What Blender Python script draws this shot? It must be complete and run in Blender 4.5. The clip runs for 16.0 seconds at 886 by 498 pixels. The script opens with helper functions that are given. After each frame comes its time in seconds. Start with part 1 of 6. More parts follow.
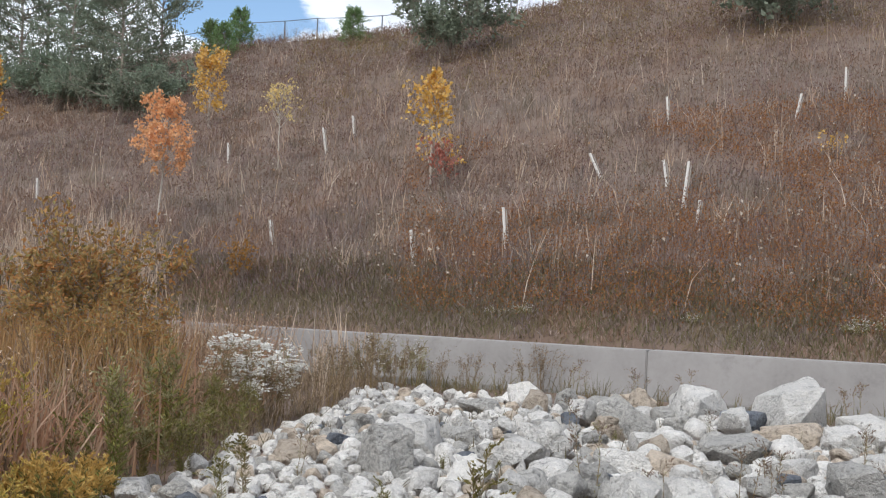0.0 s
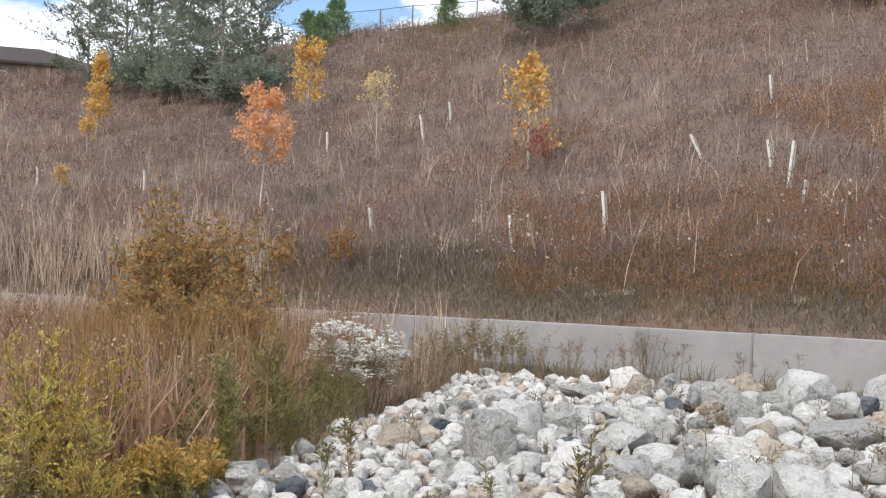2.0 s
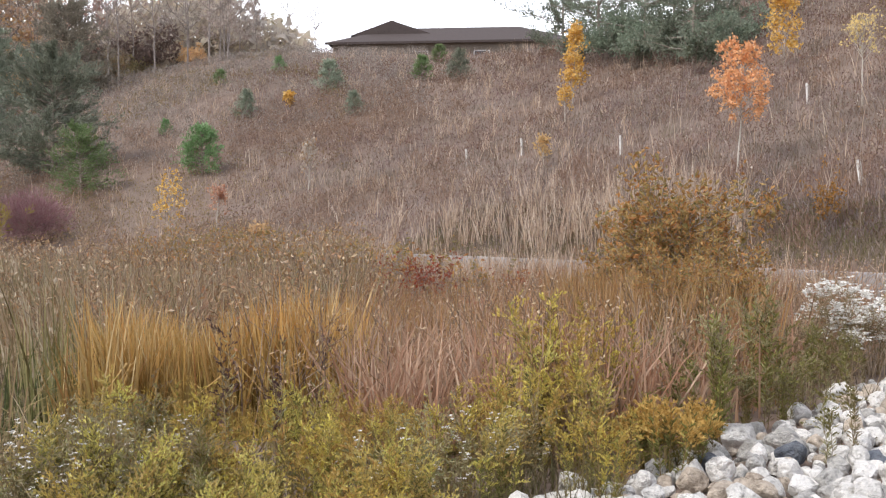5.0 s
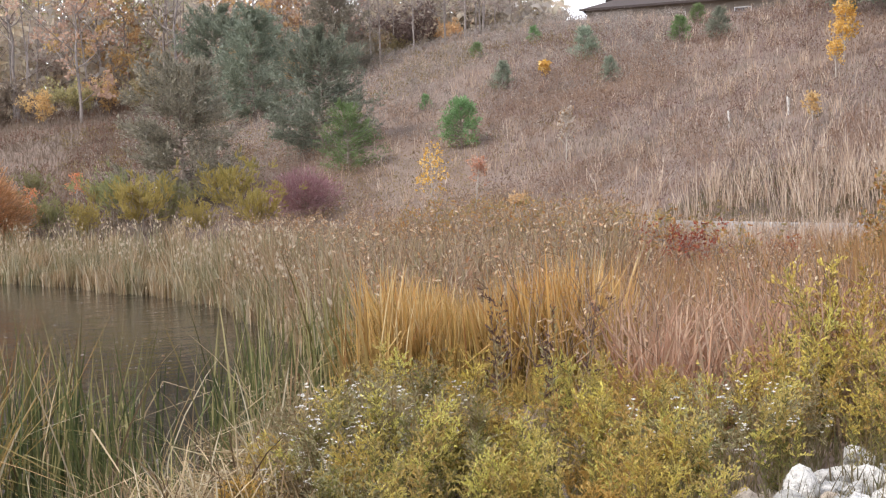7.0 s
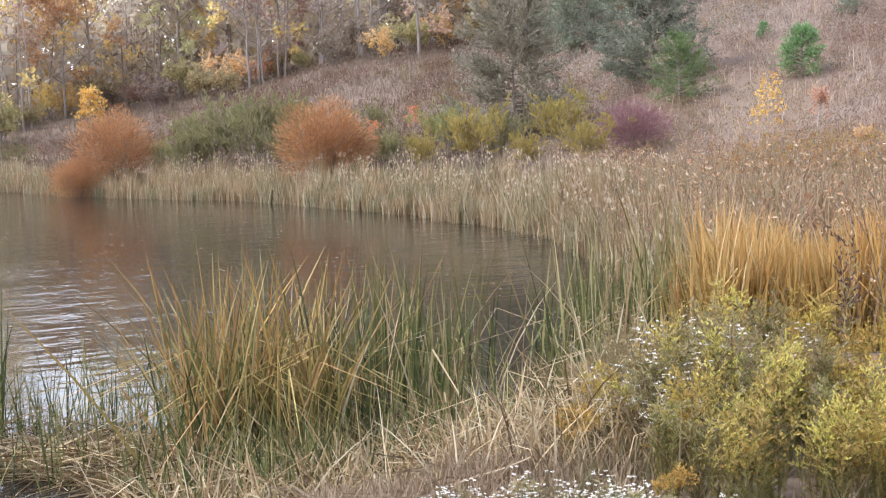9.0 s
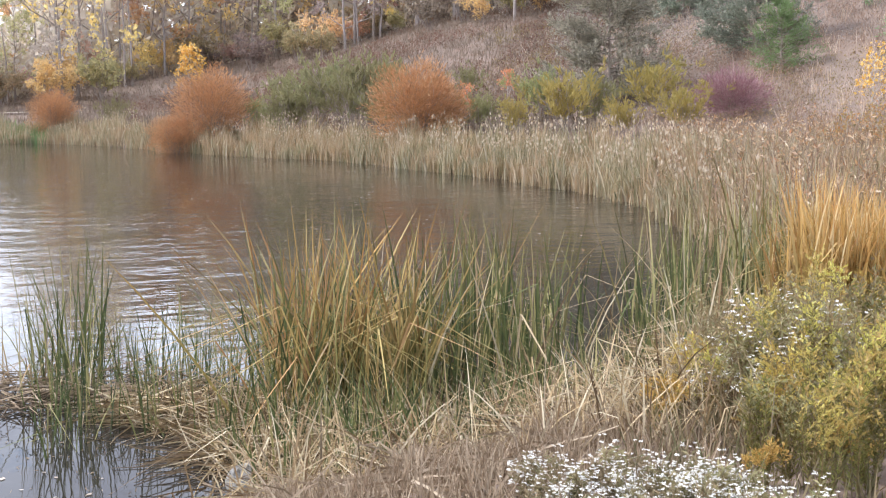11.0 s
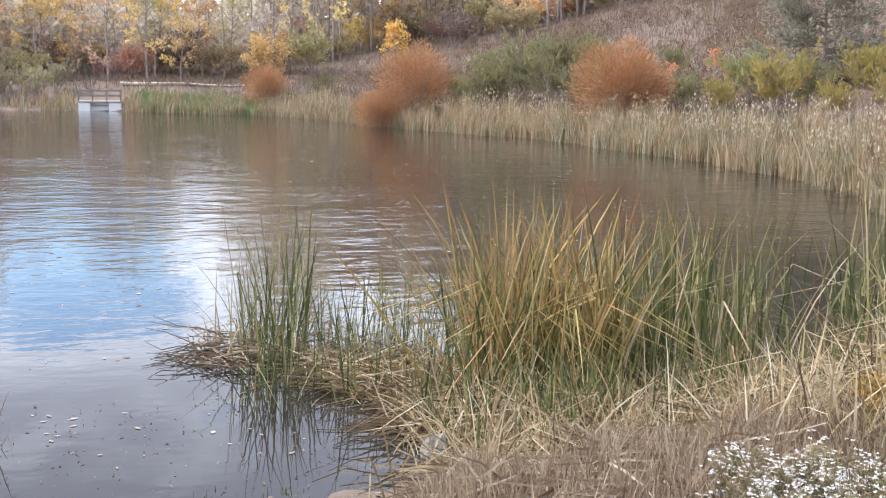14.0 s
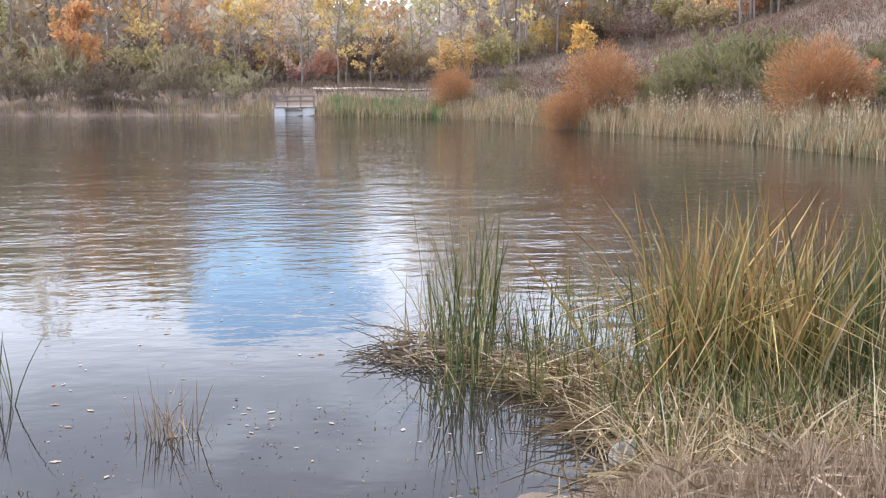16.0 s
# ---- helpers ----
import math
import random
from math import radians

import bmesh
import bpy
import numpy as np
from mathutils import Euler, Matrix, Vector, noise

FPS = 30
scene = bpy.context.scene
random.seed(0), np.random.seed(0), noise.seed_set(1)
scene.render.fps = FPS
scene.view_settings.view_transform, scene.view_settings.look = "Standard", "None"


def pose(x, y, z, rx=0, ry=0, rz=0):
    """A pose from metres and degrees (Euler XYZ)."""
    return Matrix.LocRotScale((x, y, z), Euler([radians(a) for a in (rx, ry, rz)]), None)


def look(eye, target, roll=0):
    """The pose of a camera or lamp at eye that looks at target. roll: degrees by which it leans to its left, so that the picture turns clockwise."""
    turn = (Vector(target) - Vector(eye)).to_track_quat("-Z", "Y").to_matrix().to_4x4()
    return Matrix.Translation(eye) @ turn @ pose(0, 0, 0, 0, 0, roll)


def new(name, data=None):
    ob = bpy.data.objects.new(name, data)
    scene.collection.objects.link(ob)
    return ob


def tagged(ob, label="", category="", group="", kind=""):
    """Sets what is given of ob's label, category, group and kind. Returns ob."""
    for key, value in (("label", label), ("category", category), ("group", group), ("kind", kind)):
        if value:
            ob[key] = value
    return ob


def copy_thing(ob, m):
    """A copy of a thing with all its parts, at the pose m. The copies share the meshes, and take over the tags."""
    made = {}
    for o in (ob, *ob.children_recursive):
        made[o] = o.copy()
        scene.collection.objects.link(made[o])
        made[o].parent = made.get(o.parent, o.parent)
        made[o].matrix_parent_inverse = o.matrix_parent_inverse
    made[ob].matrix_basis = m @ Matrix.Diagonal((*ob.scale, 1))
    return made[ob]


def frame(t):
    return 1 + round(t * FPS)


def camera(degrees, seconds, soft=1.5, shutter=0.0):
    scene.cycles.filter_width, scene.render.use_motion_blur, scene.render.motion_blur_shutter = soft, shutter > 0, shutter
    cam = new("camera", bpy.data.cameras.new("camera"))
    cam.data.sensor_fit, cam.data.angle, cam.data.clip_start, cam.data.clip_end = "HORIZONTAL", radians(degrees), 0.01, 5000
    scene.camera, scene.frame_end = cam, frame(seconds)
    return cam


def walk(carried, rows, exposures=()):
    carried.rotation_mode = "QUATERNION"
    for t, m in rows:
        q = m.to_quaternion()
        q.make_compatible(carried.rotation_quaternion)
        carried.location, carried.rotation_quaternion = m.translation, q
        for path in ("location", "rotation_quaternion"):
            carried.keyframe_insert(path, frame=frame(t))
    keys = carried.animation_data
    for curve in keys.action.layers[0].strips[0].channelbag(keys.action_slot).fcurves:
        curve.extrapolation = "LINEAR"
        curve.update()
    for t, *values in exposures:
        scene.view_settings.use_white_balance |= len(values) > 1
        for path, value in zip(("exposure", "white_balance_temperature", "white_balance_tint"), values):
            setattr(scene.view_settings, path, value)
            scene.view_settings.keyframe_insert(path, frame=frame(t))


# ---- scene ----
# ---- camera ----
ARM = 0.27  # the camera is held out in front of a body that turns


def eye(yaw):
    return -ARM * math.sin(radians(yaw)), ARM * math.cos(radians(yaw)), 2.8


TURNS = [
    (0.0, 92.176, -2.289, -0.087),
    (0.5, 89.796, -3.023, 0.093),
    (1.0, 89.076, -2.866, 0.141),
    (1.5, 90.046, -2.592, 2.121),
    (2.0, 91.257, -1.674, 4.982),
    (2.5, 92.318, -0.861, 9.194),
    (3.0, 90.739, -1.360, 12.447),
    (3.5, 89.820, -0.981, 15.380),
    (4.0, 90.193, -0.310, 19.621),
    (4.5, 90.036, 0.164, 24.575),
    (4.7, 89.491, 0.020, 26.527),
    (6.8, 87.847, 1.504, 40.815),
    (7.0, 87.429, 1.464, 42.323),
    (7.5, 86.238, 1.101, 45.459),
    (8.0, 86.127, 1.143, 49.752),
    (8.5, 85.602, 1.349, 55.310),
    (9.0, 84.352, 1.202, 59.022),
    (9.2, 84.097, 1.030, 59.784),
    (11.3, 82.311, 0.050, 64.869),
    (11.5, 82.224, 0.224, 65.886),
    (12.0, 82.049, 0.778, 69.161),
    (12.5, 81.978, 1.269, 72.192),
    (13.0, 81.803, 0.597, 72.735),
    (13.5, 81.814, -0.385, 73.059),
    (14.0, 81.331, -0.901, 73.975),
    (14.5, 80.872, -1.197, 75.712),
    (15.0, 80.754, -1.176, 77.803),
    (15.5, 81.126, -0.652, 80.543),
    (16.0, 81.377, -0.004, 83.410),
]
cam = camera(43.54, 16.0, soft=1.2)
walk(cam, [(t, pose(*eye(rz), rx, ry, rz)) for t, rx, ry, rz in TURNS], exposures=[(0.0, -0.12, 6080, 9), (1.5, 0.06, 6200, 10), (2.5, 0.15, 6100, 8), (3.5, 0.18, 6200, 10), (7.0, 0.62, 6250, 13), (9.0, 0.95, 5980, 13), (12.5, 1.08, 5880, 12), (16.0, 0.9, 5870, 12)])

# ---- sky and sun ----
SUN_UP, SUN_BEARING = 46.0, 150.0
world = bpy.data.worlds.new("sky")
scene.world = world
world.use_nodes = True
wn, wl = world.node_tree.nodes, world.node_tree.links
sky = wn.new("ShaderNodeTexSky")
sky.sky_type, sky.sun_disc = "NISHITA", False
sky.sun_elevation, sky.sun_rotation = radians(SUN_UP), radians(360 - SUN_BEARING)
sky.air_density, sky.dust_density = 1.0, 0.3
coord = wn.new("ShaderNodeTexCoord")


def sky_node(kind, op, *values):
    n = wn.new(kind)
    n.operation = op
    for socket, v in zip(n.inputs, values):
        if isinstance(v, bpy.types.NodeSocket):
            wl.new(v, socket)
        else:
            socket.default_value = v
    return n


def sky_span(v, lo, hi, a=0.0, b=1.0):
    n = wn.new("ShaderNodeMapRange")
    n.interpolation_type = "SMOOTHSTEP"
    for key, k in (("From Min", lo), ("From Max", hi), ("To Min", a), ("To Max", b)):
        n.inputs[key].default_value = k
    wl.new(v, n.inputs["Value"])
    return n.outputs["Result"]


stretch = wn.new("ShaderNodeMapping")
stretch.inputs["Scale"].default_value = (1.6, 1.6, 4.0)
stretch.inputs["Location"].default_value = (0.072, -0.777, -2.37)
wl.new(coord.outputs["Generated"], stretch.inputs["Vector"])
puff = wn.new("ShaderNodeTexNoise")
puff.inputs["Scale"].default_value, puff.inputs["Detail"].default_value, puff.inputs["Roughness"].default_value = 4.2, 7, 0.58
wl.new(stretch.outputs["Vector"], puff.inputs["Vector"])
# broken cloud: blue gaps at a few bearings, each (bearing, height, reach), their edges torn by the noise
GAPS = [(92.5, 9.6, 0.13), (11.5, 14.0, 0.075), (27.0, 13.5, 0.09), (140.0, 32.0, 0.25), (-70.0, 35.0, 0.3)]
gap = None
for bearing, up, reach in GAPS:
    a, e = radians(bearing), radians(up)
    at = (-math.sin(a) * math.cos(e), math.cos(a) * math.cos(e), math.sin(e))
    off = sky_node("ShaderNodeVectorMath", "SUBTRACT", coord.outputs["Generated"], at)
    flat = sky_node("ShaderNodeVectorMath", "MULTIPLY", off.outputs[0], (1.0, 1.0, 1.7))
    far = sky_node("ShaderNodeVectorMath", "LENGTH", flat.outputs[0])
    one = sky_span(far.outputs["Value"], reach * 0.25, reach * 1.25, 1.0, 0.0)
    gap = one if gap is None else sky_node("ShaderNodeMath", "MAXIMUM", gap, one).outputs[0]
torn = sky_node("ShaderNodeMath", "MULTIPLY_ADD", puff.outputs["Fac"], -2.6, 1.32)
gap = sky_span(sky_node("ShaderNodeMath", "ADD", gap, torn.outputs[0]).outputs[0], 0.36, 0.62, 1.0, 0.0)
cloud = wn.new("ShaderNodeMix")
cloud.data_type = "RGBA"
wl.new(gap, cloud.inputs["Factor"])
wl.new(sky.outputs["Color"], cloud.inputs["A"])
shade = wn.new("ShaderNodeMix")
shade.data_type = "RGBA"
shade.inputs["A"].default_value, shade.inputs["B"].default_value = (9.6, 9.8, 10.2, 1), (4.3, 4.45, 5.1, 1)
height = wn.new("ShaderNodeSeparateXYZ")
wl.new(coord.outputs["Generated"], height.inputs[0])
thick = sky_node("ShaderNodeMath", "MAXIMUM", sky_span(puff.outputs["Fac"], 0.53, 0.66, 0.0, 0.7), sky_node("ShaderNodeMath", "MULTIPLY", sky_span(height.outputs["Z"], 0.17, 0.30), sky_span(puff.outputs["Fac"], 0.36, 0.56, 0.62, 1.0)).outputs[0])
wl.new(thick.outputs[0], shade.inputs["Factor"])
wl.new(shade.outputs["Result"], cloud.inputs["B"])
wl.new(cloud.outputs["Result"], wn["Background"].inputs["Color"])
wn["Background"].inputs["Strength"].default_value = 0.165
lamp = bpy.data.lights.new("sun", "SUN")
lamp.energy, lamp.angle, lamp.color = 2.6, radians(10), (1.0, 0.95, 0.88)
sun = new("sun", lamp)
sx, sy = -math.sin(radians(SUN_BEARING)), math.cos(radians(SUN_BEARING))
sun.matrix_world = look((60 * sx, 60 * sy, 70 * math.tan(radians(SUN_UP)) + 20), (0, 0, 20))

# ---- materials ----


def rgb(h):
    c = [int(h[i:i + 2], 16) / 255 for i in (0, 2, 4)]
    return (*[v / 12.92 if v < 0.04045 else ((v + 0.055) / 1.055) ** 2.4 for v in c], 1.0)


def ramp(nt, fac, colours):
    r = nt.nodes.new("ShaderNodeValToRGB")
    el = r.color_ramp.elements
    while len(el) < len(colours):
        el.new(0.5)
    for i, c in enumerate(colours):
        el[i].position, el[i].color = i / max(1, len(colours) - 1), rgb(c)
    nt.links.new(fac, r.inputs["Fac"])
    return r.outputs["Color"]


def noise_at(nt, scale, detail=3, rough=0.55, where="Position"):
    if where == "Position":
        v = nt.nodes.new("ShaderNodeNewGeometry").outputs["Position"]
    else:
        v = nt.nodes.new("ShaderNodeTexCoord").outputs["Object"]
    n = nt.nodes.new("ShaderNodeTexNoise")
    n.inputs["Scale"].default_value, n.inputs["Detail"].default_value, n.inputs["Roughness"].default_value = scale, detail, rough
    nt.links.new(v, n.inputs["Vector"])
    return n.outputs["Fac"]


def blend(nt, fac, a, b, mode="MIX"):
    m = nt.nodes.new("ShaderNodeMix")
    m.data_type, m.blend_type = "RGBA", mode
    if isinstance(fac, (int, float)):
        m.inputs["Factor"].default_value = fac
    else:
        nt.links.new(fac, m.inputs["Factor"])
    for key, v in (("A", a), ("B", b)):
        if isinstance(v, tuple):
            m.inputs[key].default_value = v
        else:
            nt.links.new(v, m.inputs[key])
    return m.outputs["Result"]


def span(nt, v, lo, hi, a=0.0, b=1.0):
    m = nt.nodes.new("ShaderNodeMapRange")
    m.inputs["From Min"].default_value, m.inputs["From Max"].default_value = lo, hi
    m.inputs["To Min"].default_value, m.inputs["To Max"].default_value = a, b
    nt.links.new(v, m.inputs["Value"])
    return m.outputs["Result"]


def material(name):
    m = bpy.data.materials.new(name)
    m.use_nodes = True
    return m, m.node_tree, m.node_tree.nodes["Principled BSDF"]


def foliage(name, islands, patches=None, patch_scale=0.25, thin=0.3, rough=0.75, by_object=False, share=0.5, tips=None):
    """Leaf or blade material: one colour a blade, drifting over the place in patches. tips: heights between which the blades turn to other colours."""
    m, nt, p = material(name)
    geo = nt.nodes.new("ShaderNodeNewGeometry")
    col = ramp(nt, geo.outputs["Random Per Island"], islands)
    if patches:
        big = ramp(nt, span(nt, noise_at(nt, patch_scale, 4, 0.6), 0.3, 0.7), patches)
        col = blend(nt, share, col, big)
    if tips:
        lo, hi, dry = tips
        sep = nt.nodes.new("ShaderNodeSeparateXYZ")
        nt.links.new(geo.outputs["Position"], sep.inputs[0])
        uneven = nt.nodes.new("ShaderNodeMath")
        uneven.operation = "MULTIPLY_ADD"
        nt.links.new(geo.outputs["Random Per Island"], uneven.inputs[0])
        uneven.inputs[1].default_value = 0.7
        nt.links.new(sep.outputs["Z"], uneven.inputs[2])
        col = blend(nt, span(nt, uneven.outputs[0], lo + 0.35, hi + 0.35, 0.0, 0.7), col, ramp(nt, geo.outputs["Random Per Island"], dry))
    if by_object:
        info = nt.nodes.new("ShaderNodeObjectInfo")
        hs = nt.nodes.new("ShaderNodeHueSaturation")
        nt.links.new(span(nt, info.outputs["Random"], 0, 1, 0.475, 0.525), hs.inputs["Hue"])
        nt.links.new(span(nt, info.outputs["Random"], 0, 1, 0.8, 1.2), hs.inputs["Value"])
        nt.links.new(col, hs.inputs["Color"])
        col = hs.outputs["Color"]
    nt.links.new(col, p.inputs["Base Color"])
    p.inputs["Roughness"].default_value = rough
    p.inputs["Specular IOR Level"].default_value = 0.25
    if thin:
        tr = nt.nodes.new("ShaderNodeBsdfTranslucent")
        nt.links.new(col, tr.inputs["Color"])
        mx = nt.nodes.new("ShaderNodeMixShader")
        mx.inputs["Fac"].default_value = thin
        nt.links.new(p.outputs[0], mx.inputs[1])
        nt.links.new(tr.outputs[0], mx.inputs[2])
        nt.links.new(mx.outputs[0], nt.nodes["Material Output"].inputs["Surface"])
    return m


def solid(name, colours, scale=6.0, rough=0.8, bump=0.3, fine=40.0, where="Object", metal=0.0, vary=0.0):
    """Stone, bark, wood, paint: colour drifting by noise at two sizes, with a fine relief."""
    m, nt, p = material(name)
    a = noise_at(nt, scale, 5, 0.6, where)
    b = noise_at(nt, fine, 3, 0.6, where)
    mixed = nt.nodes.new("ShaderNodeMath")
    mixed.operation = "MULTIPLY_ADD"
    nt.links.new(b, mixed.inputs[0])
    mixed.inputs[1].default_value = 0.45
    nt.links.new(span(nt, a, 0.25, 0.75, -0.15, 0.75), mixed.inputs[2])
    col = ramp(nt, mixed.outputs[0], colours)
    if vary:
        info = nt.nodes.new("ShaderNodeObjectInfo")
        hs = nt.nodes.new("ShaderNodeHueSaturation")
        nt.links.new(span(nt, info.outputs["Random"], 0, 1, 1 - vary, 1 + vary), hs.inputs["Value"])
        nt.links.new(col, hs.inputs["Color"])
        col = hs.outputs["Color"]
    nt.links.new(col, p.inputs["Base Color"])
    p.inputs["Roughness"].default_value, p.inputs["Metallic"].default_value = rough, metal
    if bump:
        bp = nt.nodes.new("ShaderNodeBump")
        bp.inputs["Strength"].default_value, bp.inputs["Distance"].default_value = bump, 0.02
        nt.links.new(mixed.outputs[0], bp.inputs["Height"])
        nt.links.new(bp.outputs[0], p.inputs["Normal"])
    return m


HILL_GRASS = foliage("dry_hill_grass", ["5e524d", "8a7970", "b6a8a0", "705f58", "9c8b82", "cec4be", "584e4b", "907b6c"],
                     ["7e6860", "946e54", "a89a90", "746a50", "80716c", "9e7c5e", "6c5c50", "b0a296", "7c7454"], 0.14, share=0.6)
RUST_GRASS = foliage("rust_grass", ["8a5c3a", "a47040", "744c34", "b4824c", "925e38"])
SOFT_RUSSET = foliage("soft_russet_herb", ["8a7260", "9a8270", "7e6858", "a48a74", "907864"])
FAR_GRASS = foliage("far_slope_grass", ["665a4e", "84766a", "a09282", "584e46", "746454"], ["7a6c5e", "8e7e6c", "6a5c4e", "988a78"], 0.1)
GREY_FORB = foliage("grey_forb", ["8a8078", "a2988e", "766e66", "b4aca0", "84766c"])
BROWN_FORB = foliage("brown_forb", ["5c473e", "74584c", "8c6e5c", "4e3e38", "9a7c6a"], ["6c5650", "7a5a44", "645248"], 0.2)
MAUVE_FORB = foliage("mauve_forb", ["685452", "88706e", "564646", "9e8884", "786060"], ["6c5a58", "806462", "5c4c48"], 0.3)
OCHRE_LEAF = foliage("ochre_leaf", ["a4763c", "b88a4a", "8c6436", "98783c"])
OLIVE_GRASS = foliage("olive_grass", ["7a6a42", "94804e", "665c38", "a48e5c"])
FORB = foliage("dry_forb", ["6a5848", "8a7664", "7a6450", "9c8a76", "a89684"])
SEED = foliage("pale_seed_head", ["a89a88", "c4b8a8", "b8a48c", "d0c6b8", "9a846a", "b08a60"])
PALE_GRASS = foliage("pale_tall_grass", ["b89e86", "d0baa2", "a89078", "dcccb8", "bca08a"])
MEADOW = foliage("meadow_grass", ["8a7460", "b8a286", "d0bc9e", "9a8268", "b29474", "e0d2b8", "7a6854"], ["b07c5c", "c09a80", "a86a50", "988060", "c48e6c"], 0.5)
LOW_GREEN = foliage("low_verge_grass", ["62603f", "74694e", "8a7860", "545838", "988468"], ["80725a", "6e6c48", "90785e"], 0.8)
ORANGE_REED = foliage("orange_reed", ["ae8e50", "c09a58", "9c884c", "cca868", "8e7c46"], ["b4945a", "9c8c52", "c09a5c"], 1.1, tips=(1.3, 2.1, ["c08a4c", "d8a058", "e4c490", "b47c46", "d0a468", "e0cca0"]))
AMBER_REED = foliage("amber_reed", ["cc8e44", "dca050", "c08040", "e0b068"])
RUSSET_STALK = foliage("russet_stalk", ["a2784e", "c29a6a", "826042", "d4b488", "aa8054", "8a7650", "b07a4c"], ["b48c5c", "988052", "b2825a"], 0.7, share=0.4)
GREEN_REED = foliage("green_reed", ["2e3822", "505c36", "6c7044", "38442a", "82824e", "b0a46e", "28301e", "5c683c"], ["4c5638", "646c42", "807c4e"], 0.5, share=0.2, tips=(0.9, 2.1, ["6c6640", "b8a066", "7a7446", "d8c494", "5c5434", "a08450"]))
YELLOW_REED = foliage("yellowing_reed", ["766a3e", "94844c", "5a5832", "b8a262", "827848", "4a4a2a", "c8b078", "8c7e48"], tips=(0.5, 1.7, ["a8804a", "c89e5c", "6e5032", "e0c890", "a06c40", "c0944c", "5a4430"]))
OLD_REED = foliage("old_reed", ["8a7860", "a08c70", "6e5e4c", "b8a488", "5c4e42"])
DRY_FUZZ = foliage("fine_dry_grass", ["948068", "a8967e", "7a6852", "8a745c", "b8a68c", "6c5a46"])
DRY_REED = foliage("dry_reed", ["9a845e", "bca67e", "7c6648", "d4c09a", "8e7454", "5a4a36", "e0d2b0", "6e5a42"])
FAR_REED = foliage("far_reed", ["a08a6a", "d4c4a8", "706c4c", "c0a684", "545838", "e4d8c0", "5e5040"], ["b49c7c", "7c7c58", "b0906c", "8e8a64", "c0a888"], 0.3)
MARSH_LEAF = foliage("withered_leaf", ["a0845f", "c8ac88", "80664c", "b08a60", "94765a", "dcc8a6", "b8845c", "e6d8be"])
FRESH_REED = foliage("fresh_reed", ["6e8254", "7e9060", "8e9a68", "648050", "a0a074"])
THICKET = foliage("thicket_leaf", ["9c906e", "aea07a", "8c8464", "beae86", "a28e6c"], by_object=True, thin=0.5)
# far leaves in pale greys: haze is painted into the colour
WOOD_MIX = foliage("hazed_far_wood_leaf", ["c8c0b8", "d4ccc4", "bab2ac", "dacebe", "cec8ba", "dccca8", "d4bcac"], ["ccc4bc", "d0c8b8", "d6c6aa", "c6c4be", "ccbab0"], 0.08, thin=0.5)
FLUFF = foliage("seed_fluff", ["c8b89e", "d8cab2", "b8a486", "bca58e"], thin=0.2)
GOLDENROD = foliage("goldenrod_leaf", ["9a8a4e", "aa9652", "7c7846", "bca65e", "887e48", "a2904c"], ["96884e", "7c7a4a", "a89454", "8a804c"], 1.6, by_object=True)
GOLD_TOP = foliage("goldenrod_plume", ["c4a654", "b69a50", "d2b868", "a89252"], by_object=True)
OCHRE_TOP = foliage("ochre_plume", ["cca65e", "bc9850", "dabc74", "ac8a4c"])
GREEN_ROD = foliage("green_goldenrod_leaf", ["767444", "8c864c", "66663c", "a09456", "827c48"], by_object=True)
FADED_TOP = foliage("faded_plume", ["bcac64", "ccb660", "a89c62", "d4c278"], by_object=True)
OLIVE_LEAF = foliage("olive_leaf", ["928a66", "a49a72", "9a8c6a", "80805c", "aa9c7a"], by_object=True)
WHITE_FLOWER = foliage("white_aster_flower", ["e8e6e0", "f0eeea", "d8d4c8", "e0dcd0"], thin=0.15)
BROWN_LEAF = foliage("russet_leaf", ["a88e58", "ba8e58", "8a8254", "c8a268", "807a4c", "c08850", "926c46"])
RED_LEAF = foliage("red_leaf", ["94483a", "a85440", "7c4434", "b06a48"], by_object=True)
DARK_SEED = foliage("dark_seed_head", ["5e4a42", "6e564a", "503f3a"])
YELLOW_LEAF = foliage("yellow_leaf", ["dcb45e", "e8c470", "d0a450", "dcb058", "eed08c", "c09048"])
CORAL_LEAF = foliage("coral_leaf", ["e8b486", "f0c296", "dea472", "ecbc86", "e4ae7c"])
CRIMSON_LEAF = foliage("crimson_leaf", ["b47060", "c48472", "a06256"])
FLAME_LEAF = foliage("flame_leaf", ["d8946a", "e0a47a", "c8845c"])
RUST_TWIG = foliage("rust_twig", ["c09468", "d0a478", "b0845a", "dcb488", "a47c56"], thin=0.4)
MAROON_TWIG = foliage("maroon_twig", ["a07a7c", "b08c8e", "946e72", "bca09e"])
GREY_WILLOW = foliage("grey_willow_leaf", ["9a927e", "aca28c", "8a8270", "b4a88c", "969078"], ["988e78", "a89878", "8c8874"], 0.12, thin=0.5, by_object=True)
GREEN_WILLOW = foliage("green_willow_leaf", ["8c8e64", "9c9c70", "7c8058", "a6a278", "868660"], ["8e8c64", "9c9468", "7e805a"], 0.3, thin=0.5, by_object=True)
OLIVE_TWIG = foliage("willow_leaf", ["a4965c", "b4a464", "8e864c", "c0ae6c", "96884e"], ["9c9458", "b4a060", "8a844a"], 0.3, thin=0.5)
# NEEDLE and NEEDLE_GREY are lightened and dulled in place of haze over the slope
NEEDLE = foliage("hazed_pine_needle", ["868e7a", "98a08a", "747e6c", "a8ae9a", "8e9680"], thin=0.15, by_object=True)
NEEDLE_GREY = foliage("hazed_grey_pine_needle", ["868070", "989080", "767062", "a89e8c", "8c8676"], thin=0.15, by_object=True)
